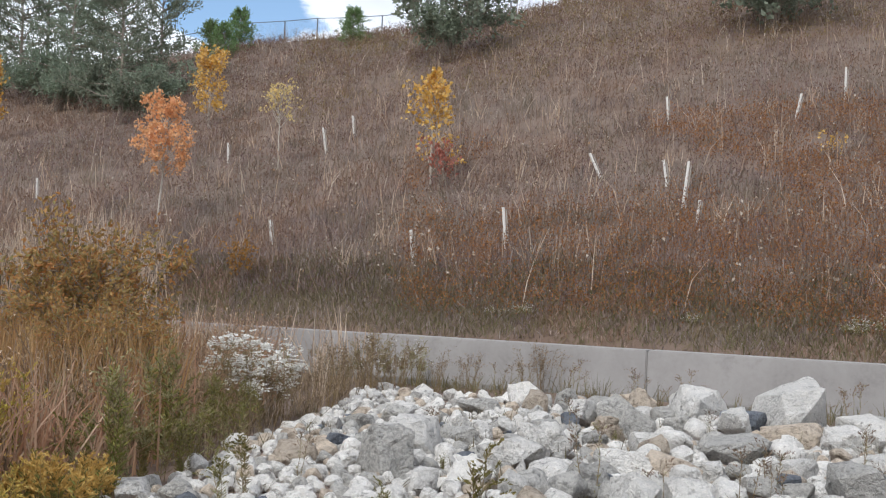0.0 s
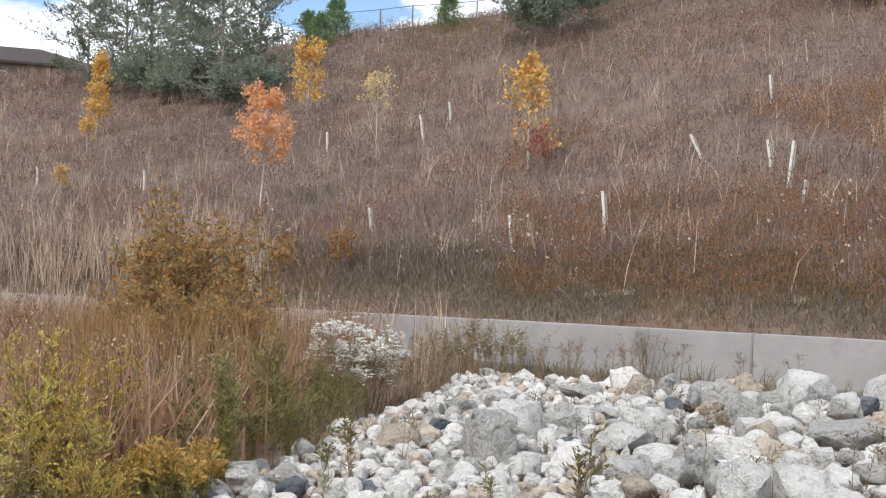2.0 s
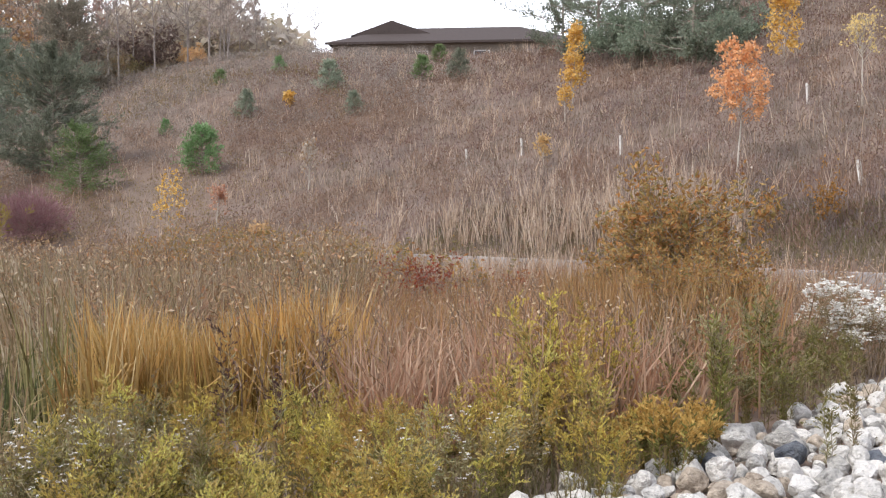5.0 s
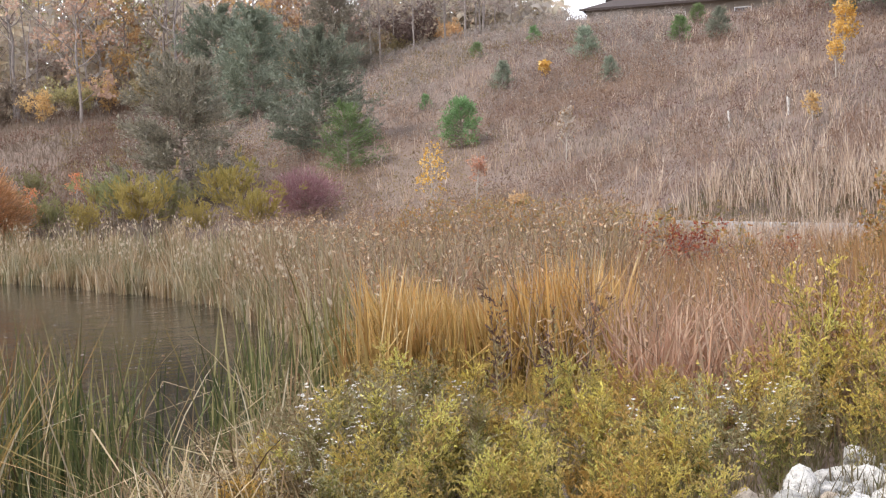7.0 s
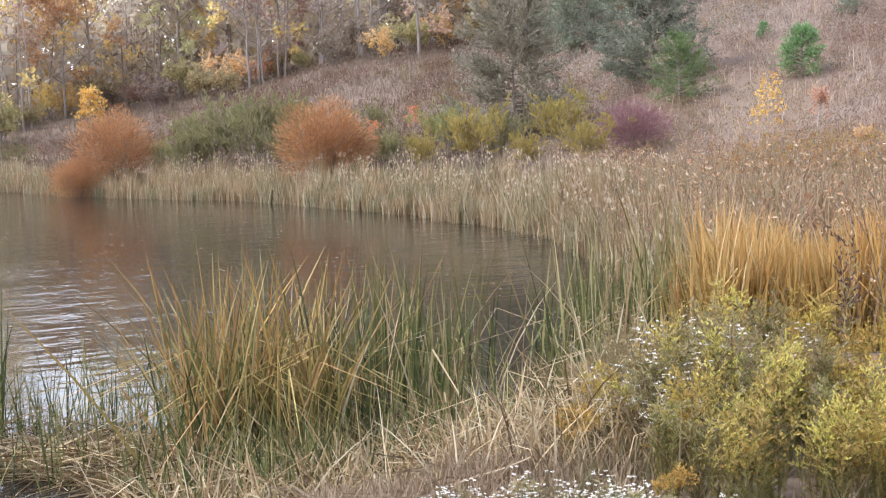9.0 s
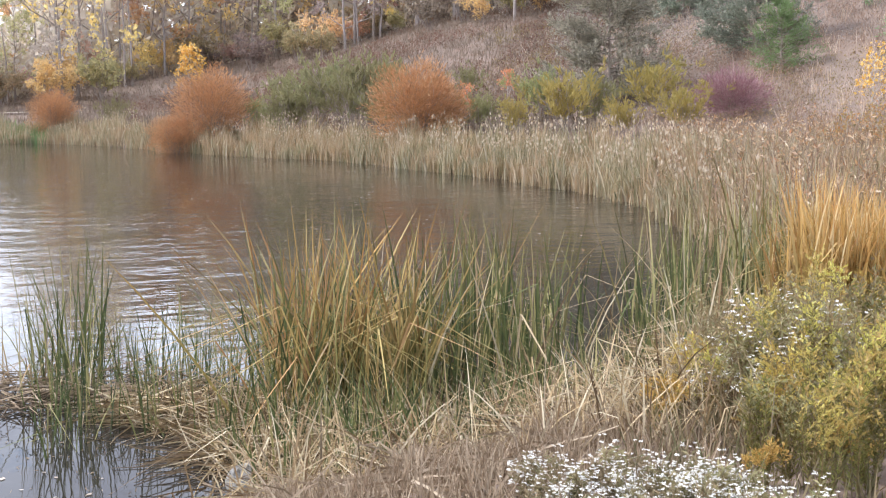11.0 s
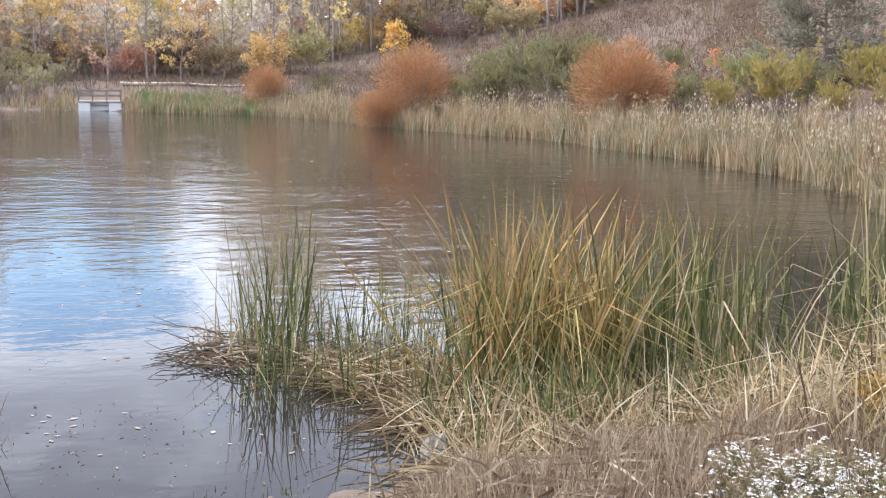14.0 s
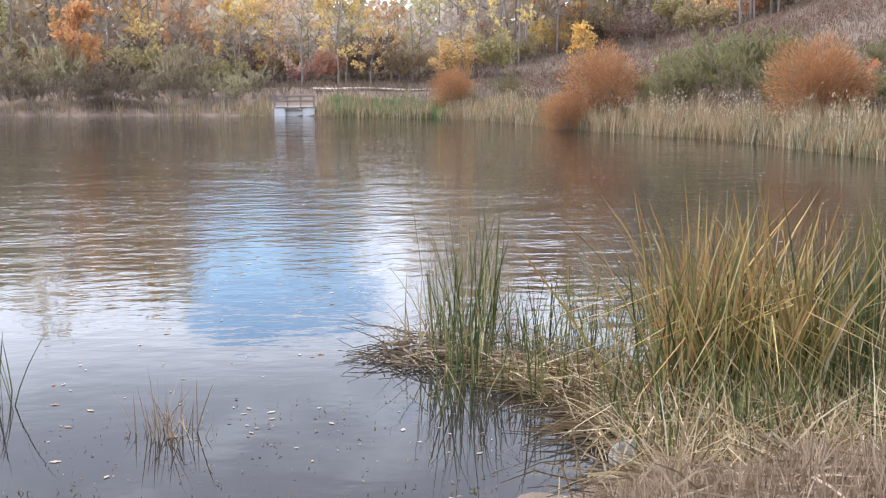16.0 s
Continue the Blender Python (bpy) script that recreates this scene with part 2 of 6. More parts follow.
NEEDLE_BRIGHT = foliage("bright_pine_needle", ["76905e", "869e6a", "6c8456", "94a87a"], thin=0.2, by_object=True)
LOCUST_LEAF = foliage("locust_leaf", ["7e8876", "929c86", "6e7866", "a2aa96", "8c947e"], thin=0.4, by_object=True)
# the WOOD_ leaf colours are paled and greyed to carry the distance haze
WOOD_YELLOW = foliage("hazed_yellow_leaf", ["d8ba82", "e4c68a", "c8ae80", "eacc94", "c2aa86"], by_object=True, thin=0.5)
WOOD_ORANGE = foliage("hazed_orange_leaf", ["d4ac8a", "e0b892", "c49c82", "d8b89c"], by_object=True, thin=0.5)
WOOD_RED = foliage("hazed_red_leaf", ["b89888", "c4a090", "a88c80", "c6aa9a"], by_object=True, thin=0.5)
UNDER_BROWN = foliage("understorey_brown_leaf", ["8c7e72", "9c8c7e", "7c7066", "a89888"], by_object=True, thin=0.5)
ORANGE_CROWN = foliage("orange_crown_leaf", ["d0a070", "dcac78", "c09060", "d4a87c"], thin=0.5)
WOOD_GREEN = foliage("hazed_green_leaf", ["b2ac88", "c0b690", "a6a27c", "c8be98"], by_object=True, thin=0.5)
WOOD_BROWN = foliage("hazed_brown_leaf", ["b4a69c", "c2b4a8", "a4988e", "ccbeb2"], by_object=True, thin=0.5)
WOOD_BARK = solid("dark_woodland_bark", ["6c645e", "8a8078", "9c928a", "7a726a"], 3, 0.9, 0.6, 30)
BARK = solid("grey_bark", ["6a5e54", "8c7e72", "a09486", "786c60"], 3, 0.9, 0.6, 30)
PALE_BARK = solid("pale_bark", ["8a8074", "b0a698", "c4bbae", "9a8f84"], 4, 0.85, 0.3, 30)
STEM = solid("dry_stem", ["6a5a3c", "85714c", "75663f"], 8, 0.85, 0.0)


def stone(name, colours, vary):
    """Quarried stone: mottled, with darker seams and a broken, pitted face."""
    m, nt, p = material(name)
    a, b = noise_at(nt, 4.5, 4, 0.6), noise_at(nt, 15.0, 6, 0.68)
    col = ramp(nt, span(nt, blend(nt, 0.55, a, b), 0.37, 0.63), colours)
    cr = nt.nodes.new("ShaderNodeTexVoronoi")
    cr.feature = "DISTANCE_TO_EDGE"
    cr.inputs["Scale"].default_value = 2.1
    wob = nt.nodes.new("ShaderNodeVectorMath")
    wob.operation = "MULTIPLY_ADD"
    tc = nt.nodes.new("ShaderNodeTexCoord")
    n3 = nt.nodes.new("ShaderNodeTexNoise")
    n3.inputs["Scale"].default_value, n3.inputs["Detail"].default_value = 5, 4
    nt.links.new(tc.outputs["Object"], n3.inputs["Vector"])
    nt.links.new(n3.outputs["Color"], wob.inputs[0])
    wob.inputs[1].default_value = (0.55, 0.55, 0.55)
    nt.links.new(tc.outputs["Object"], wob.inputs[2])
    nt.links.new(wob.outputs[0], cr.inputs["Vector"])
    seam = span(nt, cr.outputs["Distance"], 0.0, 0.09, 0.0, 1.0)
    col = blend(nt, span(nt, seam, 0, 1, 0.14, 0.0), col, rgb("7c7770"))
    info = nt.nodes.new("ShaderNodeObjectInfo")
    geo = nt.nodes.new("ShaderNodeNewGeometry")
    hs = nt.nodes.new("ShaderNodeHueSaturation")
    both = nt.nodes.new("ShaderNodeMath")
    both.operation = "ADD"
    nt.links.new(info.outputs["Random"], both.inputs[0])
    nt.links.new(geo.outputs["Random Per Island"], both.inputs[1])
    nt.links.new(span(nt, both.outputs[0], 0, 2, 1 - 1.1 * vary, 1 + 1.5 * vary), hs.inputs["Value"])
    nt.links.new(col, hs.inputs["Color"])
    nt.links.new(hs.outputs["Color"], p.inputs["Base Color"])
    p.inputs["Roughness"].default_value = 0.88
    rel = nt.nodes.new("ShaderNodeMath")
    rel.operation = "MULTIPLY_ADD"
    nt.links.new(seam, rel.inputs[0])
    rel.inputs[1].default_value = 0.12
    nt.links.new(b, rel.inputs[2])
    bp = nt.nodes.new("ShaderNodeBump")
    bp.inputs["Strength"].default_value, bp.inputs["Distance"].default_value = 1.0, 0.09
    nt.links.new(rel.outputs[0], bp.inputs["Height"])
    nt.links.new(bp.outputs[0], p.inputs["Normal"])
    return m


STONE = [
    stone("pale_limestone", ["949088", "d0ccc4", "eeeae2", "dedad2", "f8f3ea", "c0bbb2"], 0.18),
    stone("grey_limestone", ["83807b", "b0ada6", "c8c4bc", "a5a29b", "d4cfc6"], 0.17),
    stone("tan_fieldstone", ["857666", "b8a996", "cfc0ac", "ab9a86"], 0.16),
    stone("slate_fieldstone", ["3e434b", "636870", "7b8086", "50555d"], 0.12),
]
CONCRETE = solid("weathered_concrete", ["827e7a", "9a9692", "a4a09c", "8e8a86"], 0.9, 0.9, 0.25, 14)
CONCRETE_DARK = solid("darker_concrete", ["6e6a66", "8a8680", "96918a"], 1.5, 0.9, 0.2, 14)
GALVANIZED = solid("galvanised_steel", ["5c6066", "74797f", "666a70"], 5, 0.5, 0.0, metal=0.6)
WHITE_PAINT = solid("white_painted_concrete", ["c8c8c6", "e0e0de", "d4d4d2"], 2, 0.7, 0.1)
GREY_WOOD = solid("weathered_wood", ["8a847c", "aaa49a", "9a948a"], 5, 0.85, 0.2)
STAKE_PLASTIC = solid("white_tree_guard_plastic", ["cfcac0", "e2ded6", "d8d3ca"], 5, 0.55, 0.0)
RAIL_WOOD = solid("dark_weathered_rail", ["6e675f", "8a8278", "7c746a"], 5, 0.85, 0.2)
SHINGLE = solid("brown_roof_shingle", ["3c3431", "4c423e", "433a37"], 3, 0.9, 0.2)
SIDING = solid("brown_siding", ["6c6358", "7c7266", "746a5e"], 2, 0.8, 0.1)
GLASS_DARK = solid("dark_window_glass", ["2a3038", "343b44"], 2, 0.1, 0.0)

# earth: straw litter on the slope, mud near the water, gravel between the stones
EARTH, nt, p = material("earth_and_litter")
litter = ramp(nt, noise_at(nt, 1.8, 6, 0.7), ["4a3c32", "6c5a4a", "82705e", "584839"])
tone = ramp(nt, span(nt, noise_at(nt, 0.11, 4, 0.6), 0.3, 0.7), ["6c5c54", "705c50", "7a6a60", "60544c", "685a56"])
nt.links.new(blend(nt, 0.5, litter, tone), p.inputs["Base Color"])
p.inputs["Roughness"].default_value = 0.95
bp = nt.nodes.new("ShaderNodeBump")
bp.inputs["Strength"].default_value, bp.inputs["Distance"].default_value = 0.6, 0.08
nt.links.new(noise_at(nt, 5, 5, 0.7), bp.inputs["Height"])
nt.links.new(bp.outputs[0], p.inputs["Normal"])

WATER, nt, p = material("pond_water")
p.inputs["Base Color"].default_value = (0.024, 0.021, 0.017, 1)
p.inputs["Roughness"].default_value, p.inputs["IOR"].default_value = 0.015, 1.33
geo = nt.nodes.new("ShaderNodeNewGeometry")
sep = nt.nodes.new("ShaderNodeSeparateXYZ")
nt.links.new(geo.outputs["Position"], sep.inputs[0])
ripples = None
for size, weight in ((3.4, 0.5), (1.1, 0.8), (0.3, 1.4)):
    mp = nt.nodes.new("ShaderNodeMapping")
    mp.inputs["Rotation"].default_value, mp.inputs["Scale"].default_value = (0, 0, 0.2), (size, size * 0.55, 1.0)
    nt.links.new(geo.outputs["Position"], mp.inputs["Vector"])
    wav = nt.nodes.new("ShaderNodeTexNoise")
    wav.inputs["Scale"].default_value, wav.inputs["Detail"].default_value = 1.0, 3
    nt.links.new(mp.outputs["Vector"], wav.inputs["Vector"])
    add = nt.nodes.new("ShaderNodeMath")
    add.operation = "MULTIPLY_ADD"
    nt.links.new(wav.outputs["Fac"], add.inputs[0])
    add.inputs[1].default_value = weight
    if ripples:
        nt.links.new(ripples, add.inputs[2])
    else:
        add.inputs[2].default_value = 0.0
    ripples = add.outputs[0]
open_water = span(nt, sep.outputs["X"], -11.5, -21.0, 0.0, 1.0)
calm = span(nt, noise_at(nt, 0.09, 4), 0.32, 0.6, 0.5, 1.0)
lee = nt.nodes.new("ShaderNodeMath")
lee.operation = "MULTIPLY"
nt.links.new(calm, lee.inputs[0])
nt.links.new(open_water, lee.inputs[1])
bp = nt.nodes.new("ShaderNodeBump")
bp.inputs["Distance"].default_value = 0.07
nt.links.new(span(nt, lee.outputs[0], 0, 1, 0.055, 0.62), bp.inputs["Strength"])
nt.links.new(ripples, bp.inputs["Height"])
nt.links.new(bp.outputs[0], p.inputs["Normal"])

# ---- terrain ----
# Polar layout about the standing point: bearing in degrees to the left of +y, metres out.
HILL = [  # bearing, foot distance, foot height, crest distance, crest height
    (-180, 24, 1.3, 90, 4), (-100, 22, 1.6, 85, 13), (-50, 19, 2.0, 78, 24), (-22, 17, 2.0, 78, 26),
    (-13, 17.4, 2.0, 78, 25), (-6, 18, 2.0, 78, 23.4), (-3, 18.5, 2.0, 78, 22.4), (3, 19.5, 2.0, 80, 21.3),
    (10, 21.2, 2.0, 85, 20.7), (17, 23.6, 2.0, 90, 18.8), (26, 28.5, 1.9, 95, 18.0), (33, 33, 1.5, 95, 17.9),
    (38, 37, 1.2, 95, 17.4), (45, 41, 1.0, 95, 14.8), (53, 44, 0.9, 95, 11.2), (59, 48, 0.9, 95, 9.4),
]
SHORE = [
    (64, 54, 0.8, 100, 9.0), (70, 63, 0.8, 110, 6.8), (75, 72, 0.8, 115, 4.8), (80.7, 84, 0.9, 105, 2.6),
    (84, 93, 1.2, 100, 2.0), (92, 96, 1.2, 101, 2.0), (105, 101, 1.2, 106, 1.9), (125, 92, 1.0, 100, 2.0),
    (150, 50, 1.0, 70, 3.0), (180, 24, 1.3, 90, 4),
]
POND = [  # bearing, near shore, far shore
    (47, 14.5, 15), (48.5, 12.4, 20), (50, 11.3, 24), (52.8, 10.2, 29.5), (55, 9.7, 35), (60, 9.2, 41), (64, 8.8, 47),
    (70, 8.4, 57), (75, 8.0, 63), (77, 7.6, 66), (81.5, 7.2, 82), (86, 6.9, 86.5), (89, 6.8, 90), (92, 6.8, 91.5), (100, 7.0, 94),
    (106, 8.2, 97), (125, 10, 88), (150, 20, 44),
]
WALL_BEARING, WALL_AWAY, WALL_END = -28.0, 16.7, 31.0


def soft_table(rows, column):
    fine = np.arange(-200, 201, 1.0)
    rows = [(a - 360, *r) for a, *r in rows[-4:-1]] + list(rows)
    v = np.interp(fine, [r[0] for r in rows], [r[column] for r in rows])
    k = np.array([1, 2, 3, 2, 1]) / 9.0
    return fine, np.convolve(np.pad(v, 2, mode="edge"), k, mode="valid")


HILL_FOOT, FOOT_Z, CREST, CREST_Z = (soft_table(HILL + SHORE, c) for c in (1, 2, 3, 4))
SHORE_IN, SHORE_OUT = soft_table(POND, 1), soft_table(POND, 2)


def ease(u):
    u = np.clip(u, 0, 1)
    return u * u * (3 - 2 * u)


def pond_depth_way(az, r):
    """Metres inside the pond's edge; below zero on land."""
    rn, rf = np.interp(az, *SHORE_IN), np.interp(az, *SHORE_OUT)
    wob = 0.25 * np.sin(az * 1.9) + 0.35 * np.sin(az * 0.83 + 1)
    return np.minimum(np.minimum(r - rn + 0.3 * wob, rf - r + wob), np.minimum((az - 46.5), (150 - az)) * np.radians(1) * r)


def terrain(x, y):
    x, y = np.asarray(x, float), np.asarray(y, float)
    az, r = np.degrees(np.arctan2(-x, y)), np.hypot(x, y)
    df, zf, dc, zc = (np.interp(az, *t) for t in (HILL_FOOT, FOOT_Z, CREST, CREST_Z))
    walled = ease((WALL_END + 3 - az) / 4) * ease((az + 75) / 10)
    off = x * np.sin(np.radians(-WALL_BEARING)) + y * np.cos(np.radians(WALL_BEARING)) - WALL_AWAY
    step = 0.72 * walled
    s = np.clip((r - 5) / np.maximum(df - 5, 1), 0, 1)
    dip = np.interp(az, [-60, 10, 30, 47, 60], [0.12, 0.1, 0.25, 0.35, 0.0])
    low = 1.2 + (zf - step - 1.2) * s - dip * 4 * s * (1 - s)
    low = low + step * ease((off - 0.2) / 0.25) * (az < 60)
    u = np.clip((r - df) / (dc - df), 0, 1)
    up = (zc - zf) * (0.72 * u + 0.28 * ease(u))
    past = np.clip(r - dc, 0, 60) * np.interp(az, [-60, 38, 46, 60, 75, 84, 110, 140], [-0.03, -0.01, 0.06, 0.13, 0.14, 0.06, 0.06, 0.05])
    bump = 0.10 * np.sin(0.7 * x + 0.4 * y) * np.sin(0.5 * y - 0.3 * x + 1) + 0.5 * np.sin(0.13 * x + 1) * np.sin(0.11 * y + 2) * u
    land = low + up + past + bump * np.clip((r - 6) / 20, 0, 1)
    way = pond_depth_way(az, r)
    return np.where(way > 0, -0.55 * ease(way / 3.5), np.maximum(land, 0.25) * ease(-way / 4.5) + 0.0)


def spot(az, r):
    return -r * np.sin(np.radians(az)), r * np.cos(np.radians(az))


def ground(az, r):
    x, y = spot(az, r)
    return Vector((x, y, float(terrain(x, y))))

# ---- mesh tools ----


def mesh_of(name, verts, faces, mat, smooth=False, second=None, split=0):
    """A mesh from arrays of corners and of triangles or quads; faces from split on take the second material."""
    verts, faces = np.asarray(verts, np.float32).reshape(-1, 3), np.asarray(faces, np.int32)
    me = bpy.data.meshes.new(name)
    k = faces.shape[1]
    me.vertices.add(len(verts))
    me.vertices.foreach_set("co", verts.ravel())
    me.loops.add(faces.size)
    me.loops.foreach_set("vertex_index", faces.ravel())
    me.polygons.add(len(faces))
    me.polygons.foreach_set("loop_start", np.arange(0, faces.size, k, dtype=np.int32))
    me.polygons.foreach_set("use_smooth", np.full(len(faces), smooth))
    me.update(calc_edges=True)
    me.validate()
    me.materials.append(mat)
    if second:
        me.materials.append(second)
        me.polygons.foreach_set("material_index", (np.arange(len(me.polygons)) >= split).astype(np.int32))
    return me


def joined(pieces):
    """One pair of arrays out of many."""
    vs, fs, n = [], [], 0
    for v, f in pieces:
        vs.append(v)
        fs.append(f + n)
        n += len(v)
    return np.concatenate(vs), np.concatenate(fs)


def part(name, bm, mat, parent=None, label=""):
    me = bpy.data.meshes.new(name)
    bm.to_mesh(me)
    bm.free()
    me.materials.append(mat)
    ob = new(name, me)
    ob.parent = parent
    return tagged(ob, label)


def hang(name, me, parent, label=""):
    ob = new(name, me)
    ob.parent = parent
    return tagged(ob, label)


def box(x0, x1, y0, y1, z0, z1, bevel=0.0, bm=None):
    bm = bm or bmesh.new()
    made = bmesh.ops.create_cube(bm, size=1.0)["verts"]
    for v in made:
        v.co = Vector((x0 + (v.co.x + 0.5) * (x1 - x0), y0 + (v.co.y + 0.5) * (y1 - y0), z0 + (v.co.z + 0.5) * (z1 - z0)))
    if bevel:
        bmesh.ops.bevel(bm, geom=list({e for v in made for e in v.link_edges}), offset=bevel, segments=2, affect="EDGES")
    return bm


def root(name, place, label, category, group="", kind="", turn=0.0):
    ob = new(name)
    ob.empty_display_size = 0.2
    ob.matrix_basis = Matrix.Translation(place) @ pose(0, 0, 0, 0, 0, turn)
    return tagged(ob, label, category, group, kind)


def unit(v):
    return v / np.maximum(np.linalg.norm(v, axis=-1, keepdims=True), 1e-9)


def wisps(rng, base, height, width, lean):
    """The cheapest blades, for the far slopes: half of them widest at the foot, half at the head."""
    n = len(base)
    phi, psi = rng.uniform(0, 6.283, n), rng.uniform(0, 6.283, n)
    ln = np.abs(rng.normal(0, lean, n)) * height
    tip = base + np.stack([np.cos(phi) * ln, np.sin(phi) * ln, height], 1)
    side = np.stack([np.cos(psi), np.sin(psi), np.zeros(n)], 1) * np.reshape(np.asarray(width) * 0.5, (-1, 1))
    up = (rng.random(n) < 0.5)[:, None]
    v = np.stack([np.where(up, tip - side, base - side), np.where(up, tip + side, base + side), np.where(up, base, tip)], 1).reshape(-1, 3)
    return v, np.arange(3 * n).reshape(-1, 3)


def blades(rng, base, height, width, lean=0.15, bend=0.2, segs=2, plume=0.0, snapped=0.0):
    """Upright blades from the points in base (n, 3). plume: the blade is widest near its top. snapped: the share whose tip hangs over."""
    n = len(base)
    if segs == 1:
        return wisps(rng, base, height, width, lean)
    phi, psi = rng.uniform(0, 6.283, n), rng.uniform(0, 6.283, n)
    out = np.stack([np.cos(phi), np.sin(phi), np.zeros(n)], 1)
    side = np.stack([np.cos(psi), np.sin(psi), np.zeros(n)], 1)
    ln, bd = np.minimum(np.abs(rng.normal(0, lean, n)), 1.7 * lean), np.minimum(np.abs(rng.normal(0, bend, n)), 2 * bend)
    over = rng.random(n) < snapped
    rows = []
    for i in range(segs + 1):
        t = i / segs
        drop = np.where(over, np.maximum(0, t - 0.62) * 1.5, 0)
        p = base + out * (height * (ln * t + bd * t * t + drop * 0.8))[:, None]
        p[:, 2] += height * (t * (1 - 0.35 * bd * t) - drop)
        if i == segs:
            rows.append(p)
        else:
            prof = (0.35 + 0.65 * math.sin(math.pi * min(1, t * 0.62 + 0.12))) if plume else (1 - 0.75 * t ** 3)
            w = (np.asarray(width) * prof * 0.5)
            rows.append(p - side * np.reshape(w, (-1, 1)))
            rows.append(p + side * np.reshape(w, (-1, 1)))
    k = 2 * segs + 1
    v = np.stack(rows, 1).reshape(-1, 3)
    one = []
    for i in range(segs - 1):
        a = 2 * i
        one += [(a, a + 1, a + 3), (a, a + 3, a + 2)]
    one.append((2 * segs - 2, 2 * segs - 1, 2 * segs))
    f = (np.arange(n)[:, None, None] * k + np.array(one)[None]).reshape(-1, 3)
    return v, f


def leaves(rng, at, size, axis=None, slim=0.5, spread=1.0):
    """Bent four-cornered leaves at the points in at."""
    n = len(at)
    a = rng.normal(0, 1, (n, 3))
    a = unit(a) * spread + (axis if axis is not None else 0)
    a = unit(a)
    b = unit(np.cross(a, rng.normal(0, 1, (n, 3))))
    c = np.cross(a, b)
    l = (np.asarray(size) * rng.uniform(0.6, 1.3, n))[:, None]
    mid = at + a * l * 0.5
    v = np.stack([at, mid + b * l * slim * 0.5 + c * l * 0.12, at + a * l, mid - b * l * slim * 0.5 + c * l * 0.12], 1).reshape(-1, 3)
    f = (np.arange(n)[:, None, None] * 4 + np.array([(0, 1, 2), (0, 2, 3)])[None]).reshape(-1, 3)
    return v, f


def flakes(rng, at, size, axis=None, slim=0.5, spread=1.0):
    """Three-cornered leaflets, for the smallest and most distant foliage."""
    n = len(at)
    a = unit(unit(rng.normal(0, 1, (n, 3))) * spread + (axis if axis is not None else 0))
    b = unit(np.cross(a, rng.normal(0, 1, (n, 3))))
    l = (np.asarray(size) * rng.uniform(0.6, 1.3, n))[:, None]
    k = rng.uniform(0.25, 0.75, (n, 1))
    v = np.stack([at, at + a * l * k + b * l * slim, at + a * l], 1).reshape(-1, 3)
    return v, np.arange(3 * n).reshape(-1, 3)


def tubes(pts, radii, sides=4):
    """Tapered limbs: pts (n, k, 3), radii (n, k)."""
    n, k, _ = pts.shape
    d = unit(pts[:, -1] - pts[:, 0])
    ref = np.where(np.abs(d[:, 2:3]) > 0.9, np.array([[1.0, 0, 0]]), np.array([[0, 0, 1.0]]))
    u = unit(np.cross(d, ref))
    w = np.cross(d, u)
    ang = np.arange(sides) * 2 * math.pi / sides
    ring = u[:, None, None] * np.cos(ang)[None, None, :, None] + w[:, None, None] * np.sin(ang)[None, None, :, None]
    v = (pts[:, :, None] + ring * radii[:, :, None, None]).reshape(-1, 3)
    one = []
    for i in range(k - 1):
        for j in range(sides):
            a, b = i * sides + j, i * sides + (j + 1) % sides
            one += [(a, b, b + sides), (a, b + sides, a + sides)]
    f = (np.arange(n)[:, None, None] * (k * sides) + np.array(one)[None]).reshape(-1, 3)
    return v, f


def limbs(rng, start, way, length, k=4, rise=0.2, wobble=0.08):
    """Polylines that leave start along way and bend upward by rise."""
    n = len(start)
    t = np.linspace(0, 1, k)[None, :, None]
    way = unit(way)
    p = start[:, None] + way[:, None] * length[:, None, None] * t
    p[:, :, 2] += rise * length[:, None] * (t[:, :, 0] ** 2)
    p += rng.normal(0, 1, (n, k, 3)) * wobble * length[:, None, None] * t
    return p


def sprout(rng, parents, per, tmin, angle, length, k=3, rise=0.15, wobble=0.08, tmax=1.0):
    """per limbs from each of the parents; length is a share of the parent's own."""
    n, kk, _ = parents.shape
    which = np.repeat(np.arange(n), per)
    t = rng.uniform(tmin, tmax, len(which)) * (kk - 1)
    i = np.minimum(t.astype(int), kk - 2)
    fr = (t - i)[:, None]
    a, b = parents[which, i], parents[which, i + 1]
    start, tang = a + (b - a) * fr, unit(b - a)
    perp = unit(np.cross(tang, rng.normal(0, 1, (len(which), 3))))
    ang = rng.normal(angle, 0.2, len(which))[:, None]
    own = np.linalg.norm(parents[which, -1] - parents[which, 0], axis=1)
    ln = own * length * rng.uniform(0.6, 1.2, len(which)) * (1.15 - 0.5 * t / (kk - 1))
    return limbs(rng, start, tang * np.cos(ang) + perp * np.sin(ang), ln, k, rise, wobble)


def taper(n, k, r0, r1):
    return np.linspace(r0, r1, k)[None] * np.ones((n, 1))


def along(rng, pts, per, tmin=0.2):
    n, k, _ = pts.shape
    which = np.repeat(np.arange(n), per)
    t = rng.uniform(tmin, 1.0, len(which)) * (k - 1)
    i = np.minimum(t.astype(int), k - 2)
    return pts[which, i] + (pts[which, i + 1] - pts[which, i]) * (t - i)[:, None], unit(pts[which, -1] - pts[which, 0])


# ---- plants ----


